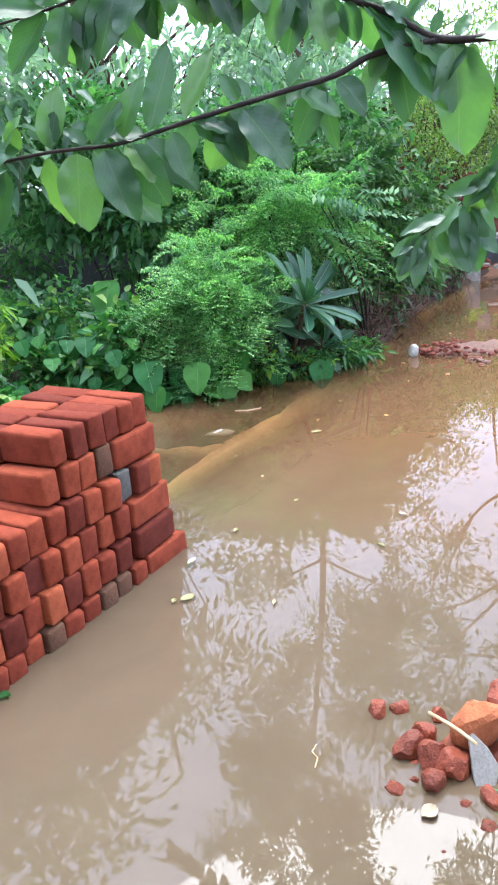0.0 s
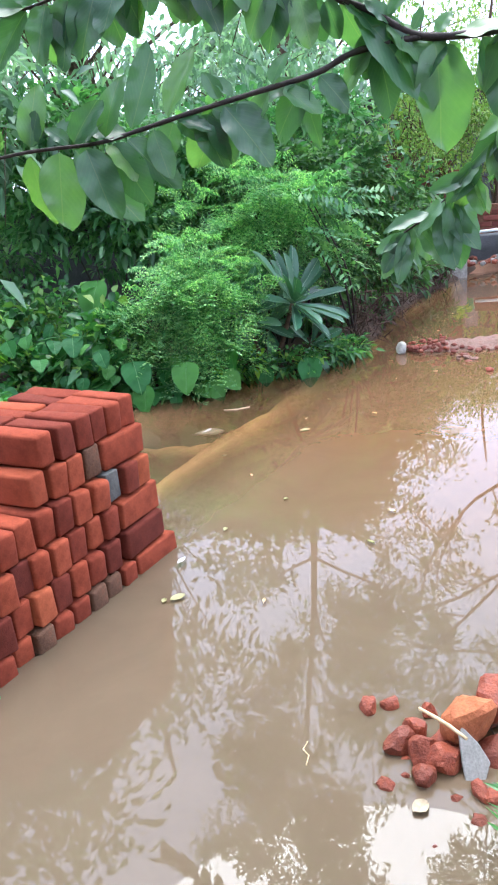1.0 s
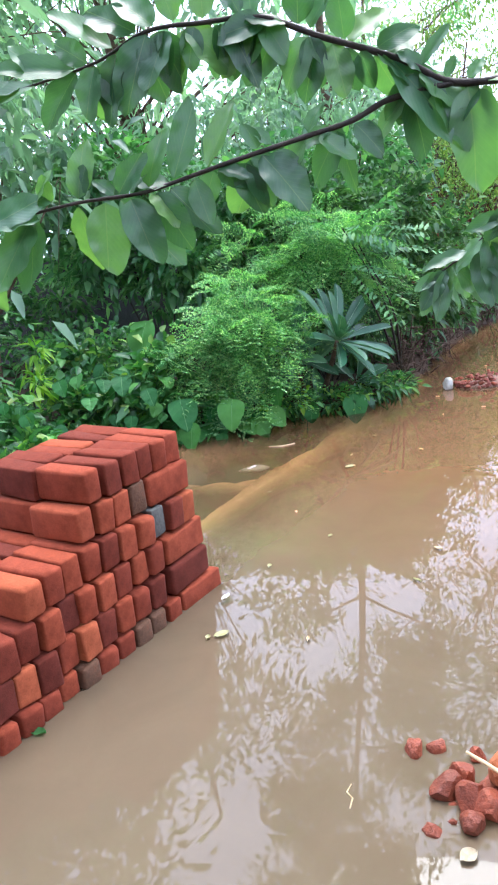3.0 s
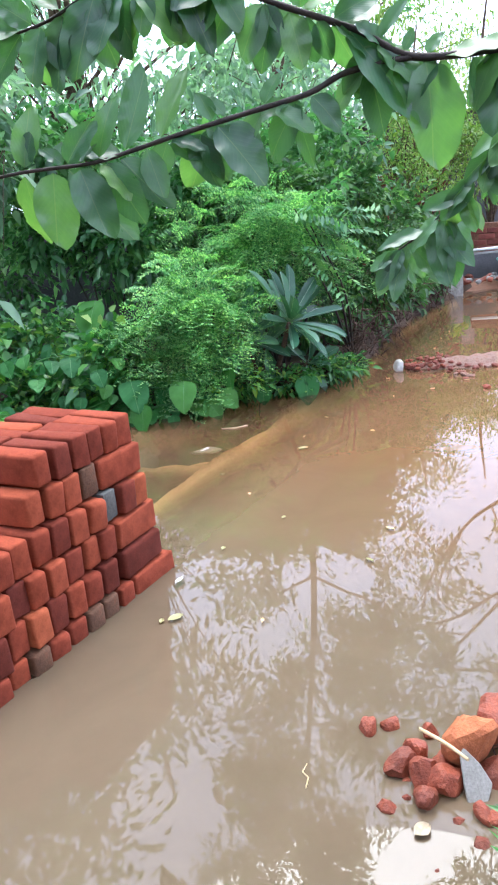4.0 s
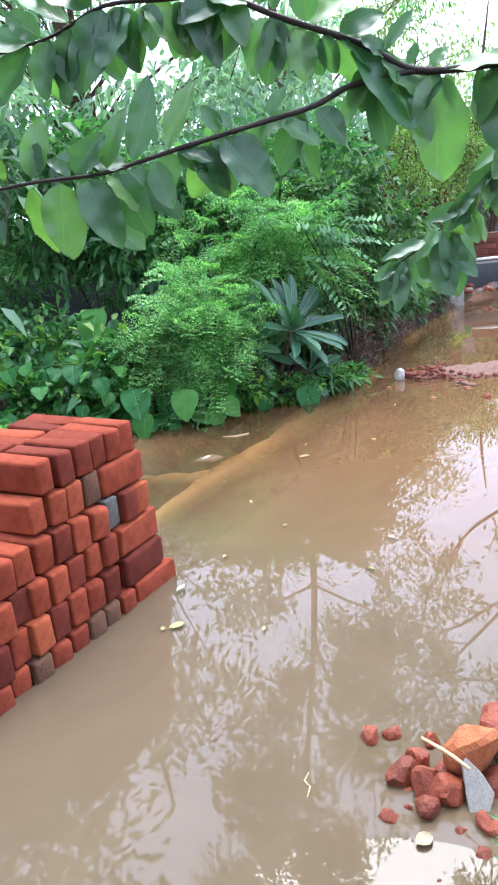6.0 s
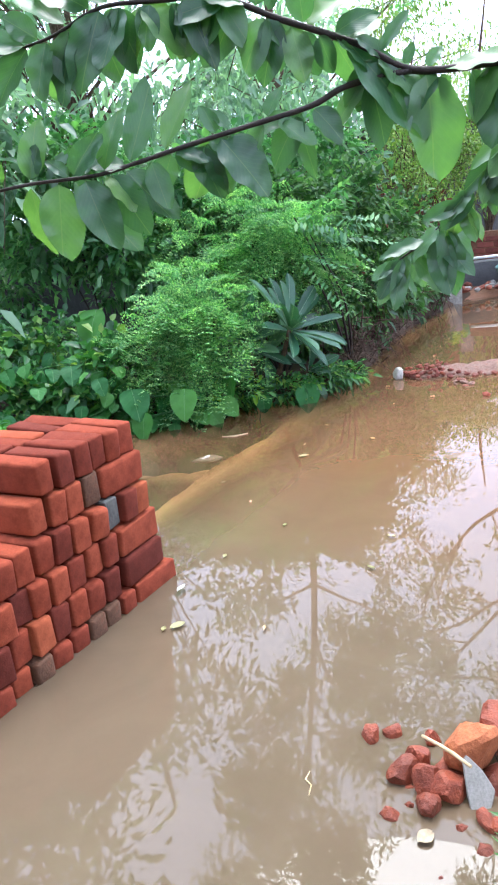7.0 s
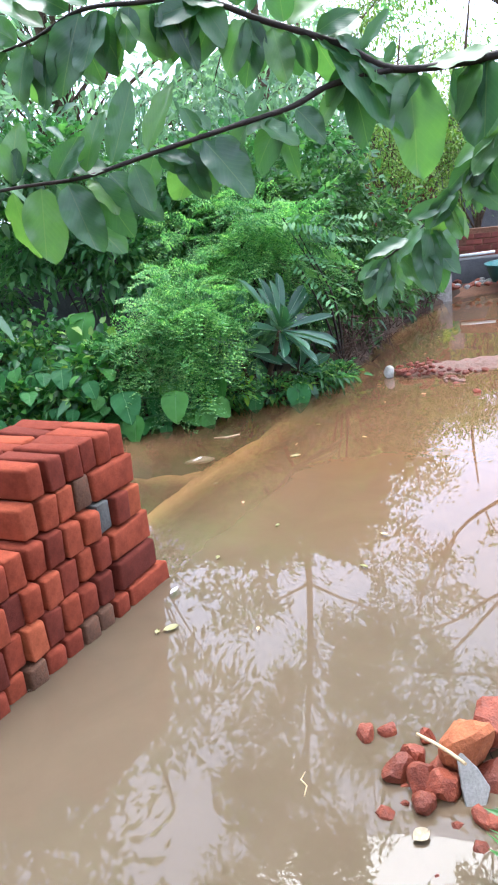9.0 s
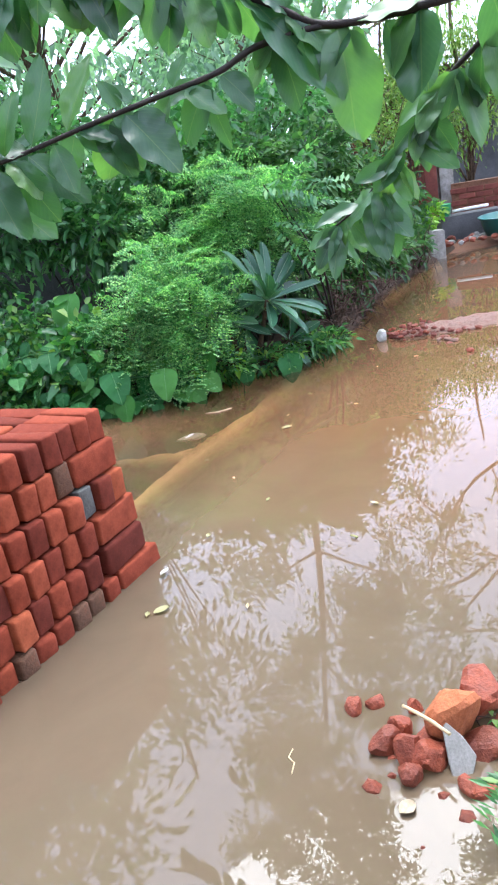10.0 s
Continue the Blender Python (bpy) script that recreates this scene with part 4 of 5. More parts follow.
def make_airy_tree(name, label, base, height, trunk_r, mains, reach, leaf, per_tip, material, seed, first=0.3, lean=(0, 0)):
    """An open tree: limbs fork twice into fine wandering twigs, small leaves in tufts at the tips."""
    rng = random.Random(seed)
    nrng = np.random.default_rng(seed)
    thing = empty(name, base)
    tagged(thing, label, "tree")
    top = Vector((lean[0], lean[1], height))
    run = smooth_path([(0, 0, -0.3), top * 0.35 + Vector((0.12, 0.05, 0)), top * 0.7 + Vector((-0.12, 0, 0)), top], 6)
    part("trunk", tube(run, [trunk_r * (1 - 0.85 * i / (len(run) - 1)) for i in range(len(run))], 9), BARK, thing)
    at = []

    def grow(bm, start, way, length, radius, depth):
        pts, d = [start], way.normalized()
        n = 5 if depth else 4
        for _ in range(n):
            d = (d + Vector([rng.gauss(0, 0.22) for _ in range(3)]) + Vector((0, 0, 0.05 if depth == 2 else -0.06))).normalized()
            pts.append(pts[-1] + d * (length / n))
        path = smooth_path(pts, 2)
        tube(path, [radius * (1 - 0.72 * i / (len(path) - 1)) for i in range(len(path))], 5 if depth == 2 else 4, bm)
        if depth == 0:
            at.append(np.array(path[2:]))
            return
        for k in range((0, 4, 6)[depth]):
            p = path[int((0.3 + 0.7 * (k + rng.random()) / (0, 4, 6)[depth]) * (len(path) - 1))]
            side = Vector([rng.gauss(0, 1) for _ in range(3)])
            grow(bm, p, d * 0.7 + side.normalized() * 0.9, length * rng.uniform(0.32, 0.5), radius * 0.42, depth - 1)

    for k in range(mains):
        f = first + (0.97 - first) * (k + 0.5) / mains
        a = k * 2.4 + rng.uniform(-0.4, 0.4)
        bm = bmesh.new()
        grow(bm, run[int(f * (len(run) - 1))], Vector((math.cos(a), math.sin(a), rng.uniform(0.25, 0.8))), reach * rng.uniform(0.6, 1.1) * (1.15 - 0.6 * f), trunk_r * 0.36 * (1.2 - f * 0.7), 2)
        part("limb", bm, BARK, thing)
    tips = np.concatenate(at)
    q = np.repeat(tips, per_tip, axis=0)
    q = q + nrng.normal(0, leaf[0] * 0.8, q.shape)
    size = nrng.uniform(0.5, 1.3, len(q))
    me = leaf_cloud("crown", q, nrng.normal(0, 0.8, q.shape) + np.array([0, 0, -0.4]), leaf[0] * size, leaf[1] * size, nrng, 0.3, fine=True)
    tagged(part("crown", me, material, thing), kind="stuff")
    return thing


def make_creeper(label, base, spread, count, size, seed):
    """A trailing plant: heart-shaped blades of all sizes on thin runners over the bank."""
    rng = random.Random(seed)
    thing = empty("creeper", base)
    tagged(thing, label, "creeper", "creepers on the bank")
    me = heart_mesh()
    for _ in range(7):
        pts = [Vector((rng.uniform(-1, 1) * spread[0], rng.uniform(-1, 1) * spread[1], rng.uniform(0.0, 1.0) * spread[2])) for _ in range(3)]
        part("runner", tube(smooth_path(pts, 5), [0.004] * 11, 5), WEED, thing)
    for _ in range(count):
        p = Vector((rng.uniform(-1, 1) * spread[0], -abs(rng.gauss(0, 1)) * spread[1], rng.random() ** 1.3 * spread[2]))
        p.y += p.z * 0.35
        ob = part("leaf", me, None, thing)
        ob.matrix_basis = Matrix.Translation(p) @ Euler((radians(rng.uniform(15, 70)), radians(rng.gauss(0, 15)), radians(rng.gauss(0, 45)))).to_matrix().to_4x4() @ pose(0, 0, 0, 0, 0, -90) @ Matrix.Scale(size * rng.uniform(0.5, 1.3), 4)
    return thing


make_branch()

make_creeper("green heart-leaved creeper sprawling over the bank beside the bricks", (-1.15, 5.08, 0.02), (0.42, 0.16, 0.5), 95, 0.105, 81)
make_creeper("heart-leaved creeper at the foot of the feathery bush", (-0.45, 5.12, 0.02), (0.4, 0.08, 0.3), 34, 0.10, 82)
make_creeper("heart-leaved creeper climbing among dark weeds", (-1.75, 4.7, 0.05), (0.3, 0.2, 0.45), 40, 0.11, 83)
make_frangipani((0.12, 5.62, 0.0), [((0.36, 5.45, 0.50), 22, 0.40, (0.75, -0.3, 0.65)), ((0.02, 5.55, 0.42), 14, 0.36, (-0.1, -0.8, 0.4)), ((0.18, 5.72, 0.30), 12, 0.36, (0.1, -0.7, 0.2)),
                                    ((-0.14, 5.66, 0.48), 12, 0.34, (-0.4, -0.6, 0.4)), ((0.48, 5.66, 0.16), 10, 0.30, (0.6, -0.6, 0.1))], 3,
                "frangipani shrub with whorls of long blue-green leaves by the water")
feathery_plant("feathery_bush", "light green feathery-leaved bush arching over the water's edge", (-0.3, 5.55, 0.0),
               [((-0.30, 5.36, 0.76), (0.16, 0.18, 0.14), 41), ((-0.14, 5.34, 0.66), (0.14, 0.16, 0.14), 38), ((-0.48, 5.36, 0.58), (0.18, 0.18, 0.16), 41), ((-0.06, 5.36, 0.46), (0.14, 0.16, 0.14), 32), ((-0.30, 5.3, 0.46), (0.2, 0.12, 0.16), 41),
                ((-0.20, 5.26, 0.28), (0.16, 0.1, 0.1), 22), ((-0.46, 5.28, 0.30), (0.16, 0.1, 0.12), 25), ((-0.68, 5.4, 0.42), (0.14, 0.16, 0.14), 25), ((-0.24, 5.6, 0.9), (0.16, 0.14, 0.1), 19)], FEATHER, 0.34, (0.022, 0.012), 21, 11, 7, 0.45, 0.34)
feathery_plant("feathery_bush", "tall light green feathery-leaved bush behind the frangipani", (0.3, 6.2, 0.05),
               [((0.14, 6.0, 1.02), (0.16, 0.2, 0.14), 38), ((0.36, 6.0, 1.22), (0.16, 0.2, 0.14), 41), ((0.54, 6.05, 1.08), (0.16, 0.2, 0.15), 38), ((0.30, 5.95, 0.92), (0.16, 0.15, 0.14), 35), ((0.62, 6.1, 0.86), (0.14, 0.2, 0.14), 25), ((0.22, 5.9, 0.72), (0.2, 0.15, 0.12), 28),
                ((-0.04, 6.1, 0.9), (0.14, 0.2, 0.14), 22), ((0.1, 6.3, 1.3), (0.2, 0.2, 0.14), 22), ((-0.3, 6.3, 1.15), (0.2, 0.2, 0.14), 19)], FEATHER, 0.34, (0.024, 0.013), 22, 11, 7, 0.45, 0.34)
feathery_plant("pinnate_shrub", "shrub with long pinnate sprays of paired leaflets", (0.9, 6.4, 0.05),
               [((0.46, 5.55, 1.24), (0.06, 0.04, 0.05), 7), ((0.56, 5.55, 1.12), (0.08, 0.04, 0.06), 7), ((0.50, 5.6, 1.00), (0.08, 0.04, 0.06), 5)], FERN, 0.46, (0.085, 0.030), 23, 12, 1, 0.2, 0.3, heading=(1.6, -0.5, 0.35))
make_taro((-0.35, 5.25, 0.0), [((-0.35, 4.88, 0.25), 0.17, -12, 62), ((-0.68, 4.92, 0.27), 0.18, 24, 55), ((-0.62, 4.86, 0.13), 0.16, -30, 68), ((-0.50, 5.1, 0.16), 0.14, 35, 55)],
          "taro plant with broad heart-shaped green leaves hanging over the water")
make_taro((-1.0, 5.7, 0.05), [((-0.98, 5.5, 0.72), 0.24, -30, 60), ((-0.86, 5.5, 0.60), 0.2, 40, 40), ((-1.25, 5.6, 0.42), 0.2, 10, 60), ((-1.5, 5.5, 0.35), 0.18, -10, 70)],
          "taro plant with broad leaves standing above the weeds")
make_taro((0.45, 5.5, 0.0), [((0.44, 5.35, 0.10), 0.17, 20, 75), ((0.14, 5.3, 0.08), 0.11, 0, 80)], "low taro plant at the foot of the frangipani")
leafy_plant("weed_clump", "mixed low green weeds along the water's edge", "weeds", (-1.3, 5.4, 0.0),
            [((-1.6, 5.2, 0.22), (0.4, 0.3, 0.22), 714), ((-1.15, 5.3, 0.25), (0.35, 0.3, 0.25), 714), ((-0.85, 5.35, 0.35), (0.25, 0.25, 0.3), 510), ((-1.4, 5.6, 0.5), (0.5, 0.3, 0.3), 714)], WEED, (0.085, 0.045), 31)
leafy_plant("weed_clump", "mixed low green weeds below the feathery bush", "weeds", (-0.2, 5.4, 0.0),
            [((-0.15, 5.3, 0.14), (0.3, 0.12, 0.13), 442), ((-0.75, 5.22, 0.16), (0.2, 0.12, 0.15), 340), ((0.3, 5.42, 0.10), (0.25, 0.1, 0.1), 340)], WEED, (0.05, 0.026), 32)
leafy_plant("weed_clump", "low trailing weeds and grass at the shore", "weeds", (0.75, 5.9, 0.0),
            [((0.6, 5.68, 0.10), (0.2, 0.12, 0.1), 442), ((0.82, 5.82, 0.08), (0.14, 0.12, 0.08), 260)], WEED, (0.06, 0.022), 33)
leafy_plant("dark_shrub", "dark leafy shrub thicket behind the bank plants", "bush", (0.2, 6.8, 0.0),
            [((-0.2, 6.6, 0.6), (0.5, 0.3, 0.5), 1785), ((0.5, 6.6, 0.5), (0.5, 0.3, 0.45), 1785), ((1.1, 6.9, 0.7), (0.4, 0.3, 0.5), 1530), ((0.9, 6.8, 1.3), (0.5, 0.3, 0.35), 1530), ((0.2, 6.8, 1.3), (0.6, 0.3, 0.4), 2040),
             ((1.5, 7.6, 1.0), (0.35, 0.3, 0.4), 1147), ((1.45, 7.4, 0.55), (0.3, 0.3, 0.3), 637)], DARKLEAF, (0.078, 0.036), 34)
leafy_plant("vine_thicket", "tangled vines and shrubs rising before the grey wall", "bush", (-1.2, 6.9, 0.0),
            [((-0.9, 6.9, 1.15), (0.6, 0.3, 0.35), 1620), ((-1.6, 6.8, 1.3), (0.5, 0.3, 0.4), 1260), ((-0.5, 6.7, 0.8), (0.35, 0.3, 0.3), 630), ((-2.0, 6.6, 0.4), (0.5, 0.3, 0.3), 630), ((-0.2, 6.9, 1.6), (0.7, 0.3, 0.4), 1440),
             ((0.8, 7.4, 1.75), (0.6, 0.3, 0.35), 1080), ((-1.5, 7.0, 1.9), (0.7, 0.3, 0.35), 1260)], TREELEAF, (0.09, 0.045), 35)
leafy_plant("vine_thicket", "dark tangled creepers hanging before the grey wall", "bush", (-1.9, 7.4, 0.0),
            [((-1.2, 7.4, 0.75), (0.25, 0.2, 0.2), 220), ((-2.2, 7.3, 0.9), (0.5, 0.2, 0.3), 700), ((-2.9, 7.2, 0.7), (0.5, 0.2, 0.5), 700), ((-0.55, 7.4, 0.45), (0.3, 0.2, 0.35), 420), ((-1.9, 7.2, 0.25), (0.5, 0.2, 0.25), 420), ((-3.4, 6.2, 0.7), (0.4, 0.4, 0.6), 600)], TREELEAF, (0.08, 0.038), 38)
leafy_plant("weed_clump", "dense weeds and seedlings beside the brick stack", "weeds", (-2.0, 4.4, 0.1),
            [((-1.5, 4.35, 0.16), (0.22, 0.3, 0.16), 420), ((-1.75, 3.75, 0.18), (0.28, 0.3, 0.18), 420), ((-2.1, 3.2, 0.2), (0.3, 0.3, 0.2), 300), ((-1.9, 4.1, 0.25), (0.35, 0.4, 0.25), 714), ((-2.2, 4.8, 0.4), (0.4, 0.4, 0.35), 714), ((-1.75, 4.7, 0.2), (0.25, 0.3, 0.2), 442), ((-2.3, 3.6, 0.25), (0.4, 0.4, 0.25), 510), ((-2.5, 4.2, 0.5), (0.2, 0.2, 0.2), 100)], WEED, (0.10, 0.04), 36)
feathery_plant("fern_shrub", "blue-green fern-like shrub with drooping divided leaves", (-2.35, 4.6, 0.1),
               [((-2.15, 4.5, 0.75), (0.25, 0.3, 0.2), 26), ((-2.15, 4.5, 1.0), (0.25, 0.3, 0.15), 22), ((-2.2, 4.4, 0.5), (0.25, 0.3, 0.15), 20)], FERN, 0.5, (0.12, 0.03), 24, 9, 1, 0.45, 0.3)

leafy_plant("lime_sprig", "bright lime-green leafy sprig among darker weeds", "plant", (-1.62, 5.0, 0.1),
            [((-1.60, 4.95, 0.52), (0.07, 0.06, 0.09), 46), ((-1.58, 4.95, 0.72), (0.05, 0.05, 0.06), 26)], LIME, (0.10, 0.024), 39, r0=0.006)
leafy_plant("seedling", "small pale green seedling at the water's edge", "seedling", (0.1, 5.28, 0.0), [((0.09, 5.25, 0.16), (0.06, 0.04, 0.08), 22)], LIME, (0.05, 0.03), 53, r0=0.003)
leafy_plant("seedling", "small pale green seedling below the feathery bush", "seedling", (-0.17, 5.22, 0.0), [((-0.17, 5.2, 0.2), (0.06, 0.04, 0.08), 22)], LIME, (0.05, 0.02), 54, r0=0.003)
leafy_plant("hedge", "dense hedge of mixed leaves far behind the bushes", "hedge", (-1.5, 10.6, 0.0),
            [((-4.0, 10.6, 1.2), (1.0, 0.4, 1.2), 900), ((-2.6, 10.6, 1.3), (0.9, 0.4, 1.2), 900), ((-1.2, 10.6, 1.2), (0.9, 0.4, 1.3), 900), ((0.0, 10.6, 1.3), (0.8, 0.4, 1.2), 900), ((1.0, 10.7, 1.1), (0.6, 0.4, 1.1), 700)], TREELEAF, (0.17, 0.09), 66, r0=0.03)
# dry twigs under the bush
dry = random.Random(6)
heap = empty("dry_twig_heap", (1.36, 7.45, 0.0))
tagged(heap, "tangled heap of dry brown twigs at the foot of the bushes", "twigs")
for k in range(110):
    a = Vector((dry.uniform(-0.3, 0.35), dry.uniform(-0.1, 0.4), dry.uniform(0.0, 0.3)))
    a.y += a.x * 1.2
    d = Vector((dry.gauss(0, 0.14), dry.gauss(0, 0.14), dry.gauss(0.03, 0.16)))
    part("twig", tube([a, a + d * 0.5 + Vector((0, 0, 0.05)), a + d], [0.006, 0.005, 0.002], 5), DRY, heap)

heap = empty("dry_twig_heap", (0.98, 6.25, 0.05))
tagged(heap, "tangle of dry brown twigs and roots on the muddy shore", "twigs")
for k in range(230):
    f = dry.uniform(-0.15, 1.0)
    a = Vector((-0.1 + 0.5 * f + dry.gauss(0, 0.07), -0.2 + 1.3 * f + dry.gauss(0.08, 0.09), abs(dry.gauss(0, 0.16))))
    d = Vector((dry.gauss(0, 0.13), dry.gauss(0, 0.13), dry.gauss(0.0, 0.13)))
    part("twig", tube([a, a + d * 0.5 + Vector((dry.gauss(0, 0.03), 0, 0.04)), a + d], [0.006, 0.004, 0.0015], 5), DRY, heap)
heap = empty("dry_twig_heap", (1.9, 8.35, 0.0))
tagged(heap, "tangled dry brown twigs and stalks along the shore", "twigs")
for k in range(90):
    a = Vector((dry.uniform(-0.35, 0.45), dry.uniform(0.0, 0.35), dry.uniform(0.0, 0.25)))
    a.y += a.x * 1.35
    d = Vector((dry.gauss(0, 0.14), dry.gauss(0, 0.14), dry.gauss(0.03, 0.16)))
    part("twig", tube([a, a + d * 0.5 + Vector((0, 0, 0.05)), a + d], [0.006, 0.005, 0.002], 5), DRY, heap)
leafy_plant("weed_clump", "dark low weeds along the far shore", "weeds", (2.0, 8.9, 0.0),
            [((1.75, 8.5, 0.3), (0.25, 0.25, 0.25), 420), ((2.15, 9.1, 0.3), (0.22, 0.25, 0.25), 420), ((2.4, 9.75, 0.3), (0.2, 0.25, 0.25), 380), ((1.9, 9.0, 0.75), (0.3, 0.25, 0.3), 420), ((2.35, 10.0, 0.7), (0.3, 0.25, 0.3), 380)], DARKLEAF, (0.085, 0.045), 67)
leafy_plant("weed_clump", "yellow-green weeds beside the white concrete block", "weeds", (2.5, 9.9, 0.05),
            [((2.52, 9.9, 0.42), (0.12, 0.1, 0.14), 160), ((2.7, 10.2, 0.5), (0.12, 0.1, 0.12), 120)], LIME, (0.08, 0.05), 68)

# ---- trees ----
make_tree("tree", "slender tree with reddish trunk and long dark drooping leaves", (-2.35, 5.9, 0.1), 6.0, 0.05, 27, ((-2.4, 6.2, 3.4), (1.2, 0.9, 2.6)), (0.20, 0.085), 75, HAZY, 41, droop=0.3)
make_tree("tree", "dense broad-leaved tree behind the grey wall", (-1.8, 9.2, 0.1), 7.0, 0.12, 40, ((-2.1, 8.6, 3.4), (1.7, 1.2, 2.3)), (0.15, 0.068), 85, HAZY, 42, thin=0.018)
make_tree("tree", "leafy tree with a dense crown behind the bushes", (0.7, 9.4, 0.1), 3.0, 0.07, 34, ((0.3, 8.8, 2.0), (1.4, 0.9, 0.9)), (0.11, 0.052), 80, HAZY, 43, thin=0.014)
make_airy_tree("tree", "tall thin tree with sparse airy branches", (0.55, 9.6, 0.1), 10.5, 0.065, 21, 2.9, (0.12, 0.052), 5, TREELEAF, 44, 0.34, (-0.3, 0.0))
make_airy_tree("tree", "tall tree with fine sparse foliage against the sky", (4.7, 11.6, 0.1), 10.5, 0.11, 18, 4.6, (0.13, 0.052), 6, TREELEAF, 45, 0.22, (-1.0, -0.8))
make_tree("tree", "small tree with fine yellow-green foliage before the brick ruin", (2.1, 10.8, 0.1), 2.6, 0.05, 26, ((2.05, 10.4, 1.75), (0.6, 0.4, 0.75)), (0.06, 0.028), 90, FINELEAF, 46, 0.28, droop=0.1)
# these two stand outside the view, added to hold skylight off the water
make_tree("tree", "unseen leafy tree added beside the water to block skylight", (-4.2, 0.5, 0.1), 6.5, 0.14, 40, ((-4.2, 0.8, 4.2), (2.0, 2.4, 2.8)), (0.24, 0.12), 120, DARKLEAF, 61, 0.7)
make_tree("tree", "unseen leafy tree added beyond the near bank to block skylight", (6.0, 3.6, 0.3), 6.5, 0.14, 40, ((5.8, 3.6, 4.0), (1.8, 2.4, 2.8)), (0.24, 0.12), 120, DARKLEAF, 62, 0.7)
make_tree("tree", "small tree with fine yellow-green foliage beside the yard", (2.7, 12.0, 0.1), 3.4, 0.05, 26, ((2.75, 12.0, 1.9), (0.9, 0.4, 0.9)), (0.065, 0.03), 240, FINELEAF, 63, 0.3, droop=0.1)
make_tree("tree", "pale green tree behind the low brick wall", (4.3, 14.0, 0.1), 4.2, 0.07, 30, ((4.2, 13.8, 2.2), (1.3, 0.5, 1.5)), (0.08, 0.03), 200, FINELEAF, 64, 0.4)
make_tree("tree", "broad tree far behind the grey wall, leaves paled for haze", (-2.6, 14.5, 0.1), 6.0, 0.14, 50, ((-2.4, 14.0, 3.5), (4.8, 1.0, 2.5)), (0.2, 0.1), 130, HAZY, 65, 0.75)
make_tree("tree", "far pale green tree behind the buildings", (2.0, 19.0, 0.1), 6.5, 0.12, 34, ((2.5, 18.5, 4.2), (3.5, 1.2, 2.2)), (0.12, 0.05), 220, FINELEAF, 47, 0.7)
# never in view; an added crown that closes off skylight from the left
make_tree("tree", "unseen dark tree added at the side to block skylight", (-5.0, 6.0, 0.1), 8.0, 0.14, 40, ((-4.8, 6.2, 4.6), (1.8, 2.4, 3.6)), (0.22, 0.09), 120, DARKLEAF, 48, 0.7)

# ---- wall and far yard ----


def block(name, x0, x1, y0, y1, z0, z1, material, label, category, kind="", bevel=0.01):
    bm = bmesh.new()
    box(bm, x0, x1, y0, y1, z0, z1)
    bmesh.ops.recalc_face_normals(bm, faces=bm.faces)
    bmesh.ops.bevel(bm, geom=list(bm.edges), offset=bevel, segments=2, affect="EDGES")
    ob = part(name, bm, material)
    return tagged(ob, label, category, kind=kind)


# out of view behind the camera; added to cut skylight on bricks and water
block("skylight_block_south", -6.0, 6.0, -2.6, -2.4, -0.3, 3.4, AGED, "unseen grey wall added behind the near bank to block skylight", "wall", "structure")
block("wall_north", -7.0, -0.3, 7.9, 8.05, -0.3, 1.25, CONCRETE, "damp dark grey concrete boundary wall behind the plants", "wall", "structure")


def brick_wall(name, origin, turn, length, height, thick, label, seed, broken=0.0):
    """A wall of laid bricks over a mortar core; the top may be broken."""
    rng = random.Random(seed)
    wall = empty(name, origin, turn)
    tagged(wall, label, "brick wall", kind="structure")
    bm = bmesh.new()
    box(bm, 0.012, length - 0.012, 0.012, thick - 0.012, -0.2, height * (1 - broken) - 0.01)
    bmesh.ops.recalc_face_normals(bm, faces=bm.faces)
    part("core", bm, EARTH, wall)
    bm = bmesh.new()
    box(bm, 0, 0.225, 0, thick, 0, 0.07)
    bmesh.ops.recalc_face_normals(bm, faces=bm.faces)
    bmesh.ops.bevel(bm, geom=list(bm.edges), offset=0.006, segments=1, affect="EDGES")
    me = bpy.data.meshes.new("brick")
    bm.to_mesh(me)
    bm.free()
    me.materials.append(OLDBRICK)
    for row in range(int(height / 0.082)):
        x = -0.12 * (row % 2)
        while x < length - 0.1:
            lim = height * (1 - broken * (0.5 + 0.5 * noise.noise((x * 1.7, seed, 0))))
            if row * 0.082 < lim and x > -0.05:
                ob = part("brick", me, None, wall)
                ob.matrix_basis = Matrix.Translation((x + rng.uniform(-0.004, 0.004), rng.uniform(-0.004, 0.004), row * 0.082))
            x += 0.237
    return wall


brick_wall("brick_ruin", (1.75, 12.3, 0.0), -6, 1.3, 1.85, 0.22, "broken red brick wall half hidden by foliage", 3, 0.35)
brick_wall("low_brick_wall", (3.25, 11.3, 0.12), -28, 2.2, 0.64, 0.22, "low unplastered red brick wall beyond the wet yard", 4)
block("brick_pillar", 2.96, 3.14, 11.5, 11.7, 0.0, 1.25, OLDBRICK, "square dull red brick pillar in the far yard", "pillar")
block("white_pillar", 3.2, 3.4, 11.6, 11.8, 0.0, 1.05, AGED, "square white plastered pillar in the far yard", "pillar")
block("concrete_ledge", 2.85, 3.7, 10.35, 10.75, -0.05, 0.40, CONCRETE, "grey concrete ledge in the far yard", "ledge")
block("white_stump", 2.48, 2.66, 9.5, 9.7, -0.2, 0.34, AGED, "worn white concrete block standing at the water's edge", "concrete block")


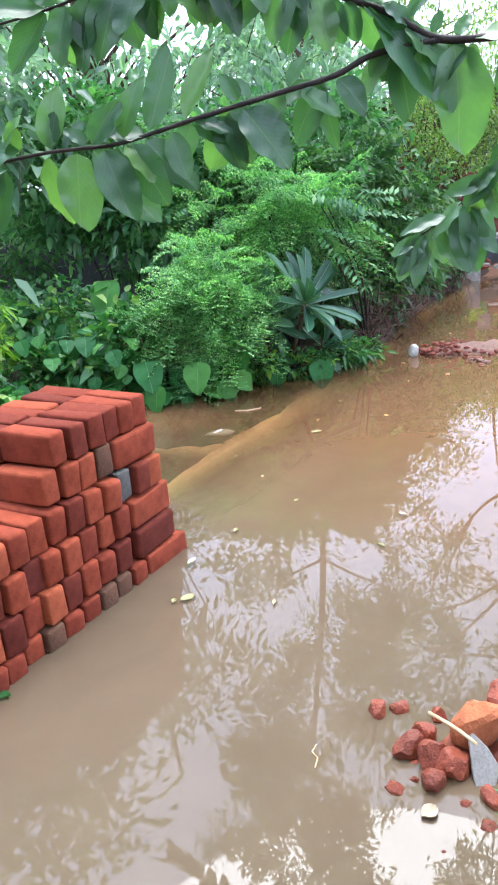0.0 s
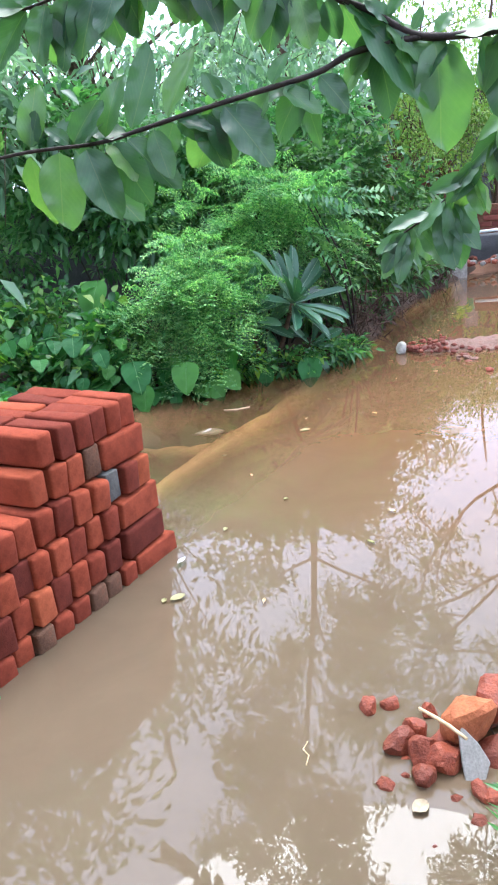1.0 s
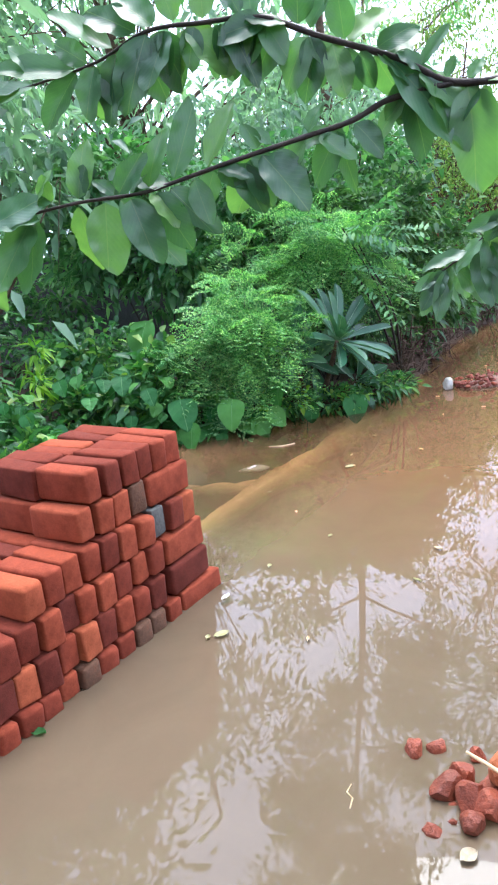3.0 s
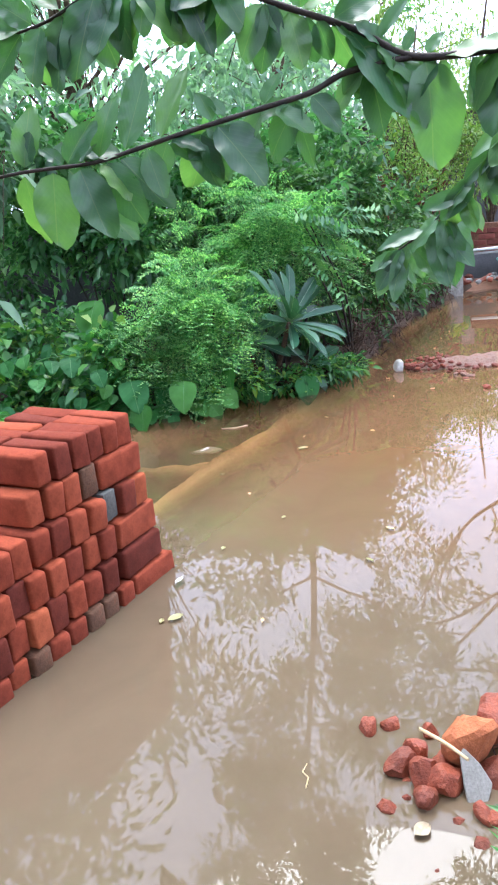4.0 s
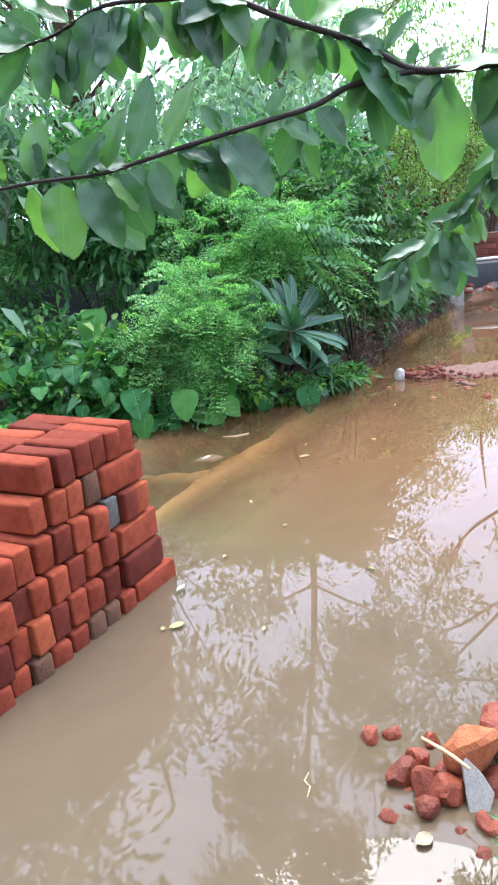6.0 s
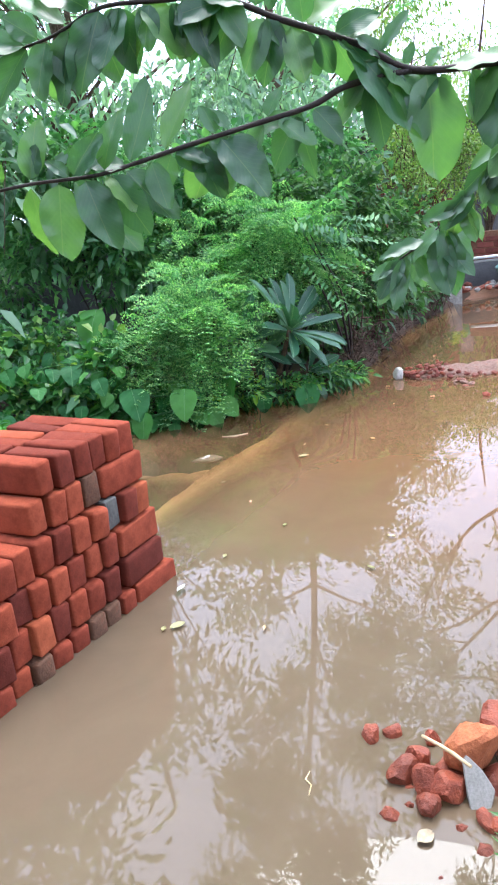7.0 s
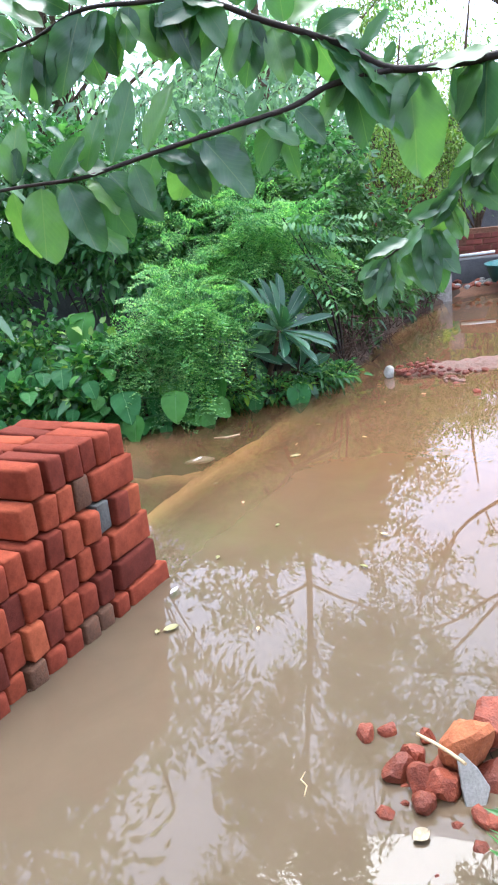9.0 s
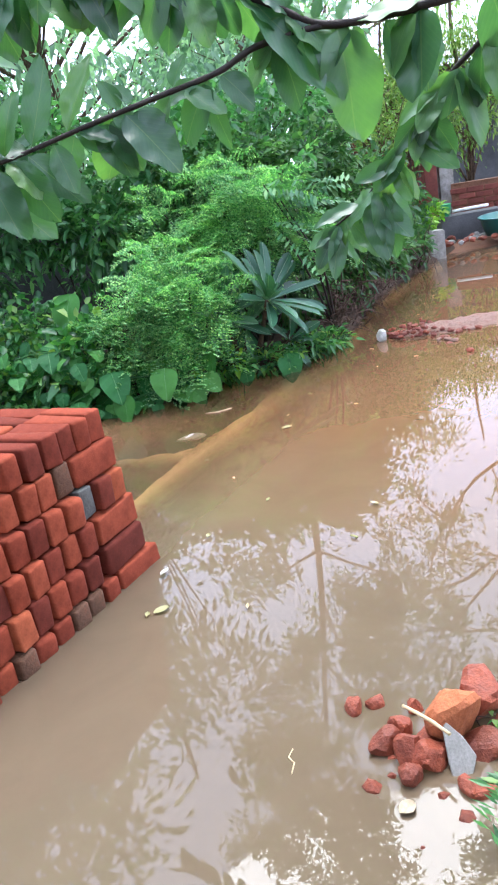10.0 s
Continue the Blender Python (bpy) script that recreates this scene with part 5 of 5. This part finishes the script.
def make_roof():
    house = empty("far_house", (3.2, 15.5, 0))
    tagged(house, "pale far house with a light sheet roof behind the trees", "house")
    bm = bmesh.new()
    box(bm, -1.4, 2.4, 0.3, 3.0, -0.2, 2.7)
    bmesh.ops.recalc_face_normals(bm, faces=bm.faces)
    part("wall", bm, CONCRETE, house)
    bm = bmesh.new()
    n = 60
    lo, hi = [], []
    for i in range(n + 1):
        x = -1.9 + i * 4.8 / n
        z = 0.025 * math.sin(i * 1.6)
        lo.append((bm.verts.new((x, -0.4, 2.72 + z)), bm.verts.new((x, 3.4, 3.3 + z))))
        hi.append((bm.verts.new((x, -0.4, 2.78 + z)), bm.verts.new((x, 3.4, 3.36 + z))))
    for a, b in zip(lo, lo[1:]):
        bm.faces.new((a[0], a[1], b[1], b[0]))
    for a, b in zip(hi, hi[1:]):
        bm.faces.new((a[0], b[0], b[1], a[1]))
    for a, b, c, d in zip(lo, lo[1:], hi, hi[1:]):
        bm.faces.new((a[0], b[0], d[0], c[0]))
    part("roof", bm, ROOFING, house)


make_roof()


def revolve(profile, sides=28):
    bm = bmesh.new()
    rings = [[bm.verts.new((r * math.cos(k * 2 * math.pi / sides), r * math.sin(k * 2 * math.pi / sides), z)) for k in range(sides)] for r, z in profile]
    for a, b in zip(rings, rings[1:]):
        for k in range(sides):
            bm.faces.new((a[k], a[(k + 1) % sides], b[(k + 1) % sides], b[k])).smooth = True
    return bm


ob = part("plastic_basin", revolve([(0.001, 0.0), (0.19, 0.0), (0.205, 0.01), (0.27, 0.22), (0.29, 0.225), (0.29, 0.235), (0.262, 0.235), (0.195, 0.02), (0.001, 0.015)]), TEAL)
ob.matrix_basis = pose(3.52, 10.0, 0.12, 3, -2, 0)
tagged(ob, "round teal plastic wash basin standing on the wet yard", "basin")
ob = part("green_bucket", revolve([(0.001, 0.0), (0.07, 0.0), (0.09, 0.15), (0.10, 0.155), (0.09, 0.16), (0.066, 0.012), (0.001, 0.01)]), GREEN_PLASTIC)
ob.matrix_basis = pose(2.94, 10.5, 0.40, 0, 0, 0)
tagged(ob, "small green plastic bucket on the concrete ledge", "bucket")
ob = part("white_pipe", tube([(3.02, 10.42, 0.455), (3.25, 10.4, 0.46), (3.48, 10.38, 0.465)], [0.02, 0.02, 0.02], 10), WHITE_PLASTIC)
tagged(ob, "white plastic pipe lying across the concrete ledge", "pipe")
yard = random.Random(9)
for k in range(22):
    chunk((yard.uniform(2.75, 3.5), yard.uniform(9.7, 10.35), 0.13), (yard.uniform(0.05, 0.16), 0.07, 0.06), (0, 0, yard.uniform(0, 180)), 400 + k, CLAY if k % 3 else STONE,
          label="broken brick lying on the wet yard", group="rubble in the far yard")


def make_yard():
    bm = bmesh.new()
    rows = []
    for i in range(24):
        x = 2.62 + i * 0.2
        row = []
        for j in range(14):
            y = 9.45 + 0.42 * (x - 2.55) * 0.6 + j * 0.22
            z = 0.13 * step(0, 4, j) - 0.03 + 0.02 * noise.noise((x * 3, y * 3, 5.0))
            row.append(bm.verts.new((x, y, z)))
        rows.append(row)
    for a, b in zip(rows, rows[1:]):
        for j in range(13):
            bm.faces.new((a[j], b[j], b[j + 1], a[j + 1])).smooth = True
    tagged(part("pavement", bm, EARTH), "wet reddish earth of the far yard", "yard", kind="structure")


make_yard()

# seedlings by the rubble
leafy_plant("seedling", "small bright green seedling among the rubble", "seedling", (0.69, 1.83, 0.02), [((0.675, 1.83, 0.03), (0.012, 0.012, 0.008), 5)], WEED, (0.035, 0.022), 51, r0=0.002)
feathery_plant("fern_seedling", "bright green fern-like seedling at the near bank", (0.66, 1.62, 0.0), [((0.655, 1.60, 0.05), (0.01, 0.01, 0.01), 3)], WEED, 0.14, (0.045, 0.012), 52, 10, 1, 0.5, 0.3, "seedling")

# a higher twig of the same kind, which the water mirrors
UPPER_TWIGS = [[(1.95, 1.0, 2.5), (1.1, 2.6, 2.85), (0.2, 4.0, 2.8), (-0.4, 4.5, 2.68)], [(1.95, 1.0, 2.6), (0.6, 2.6, 3.05), (-0.3, 3.7, 2.95), (-0.8, 4.0, 2.8)]]


def make_upper_branch():
    rng = random.Random(15)
    branch = empty("upper_branch", (1.9, 1.0, 2.5))
    tagged(branch, "high leafy branch of the tree, mirrored in the water", "tree branch")
    meshes = [branch_leaf_mesh(500 + k) for k in range(4)]
    for me in meshes:
        me.materials.append(GLOSSY_LEAF)
    for twig in UPPER_TWIGS:
        run = smooth_path([Vector(p) - Vector((1.9, 1.0, 2.5)) for p in twig], 12)
        stem = part("twig", tube(run, [0.007 - 0.005 * i / (len(run) - 1) for i in range(len(run))], 7), TWIG, branch)
        for i in range(8, len(run)):
            for sgn in (-1, 1):
                d = Vector((rng.gauss(-0.3, 0.5), rng.gauss(0.2, 0.4) + 0.6 * sgn, rng.gauss(-0.45, 0.25)))
                place_blade(rng.choice(meshes), "leaf", stem, run[i], d.normalized() * rng.uniform(0.09, 0.14), 0.07, Vector((0, -0.3, 1)))


make_upper_branch()
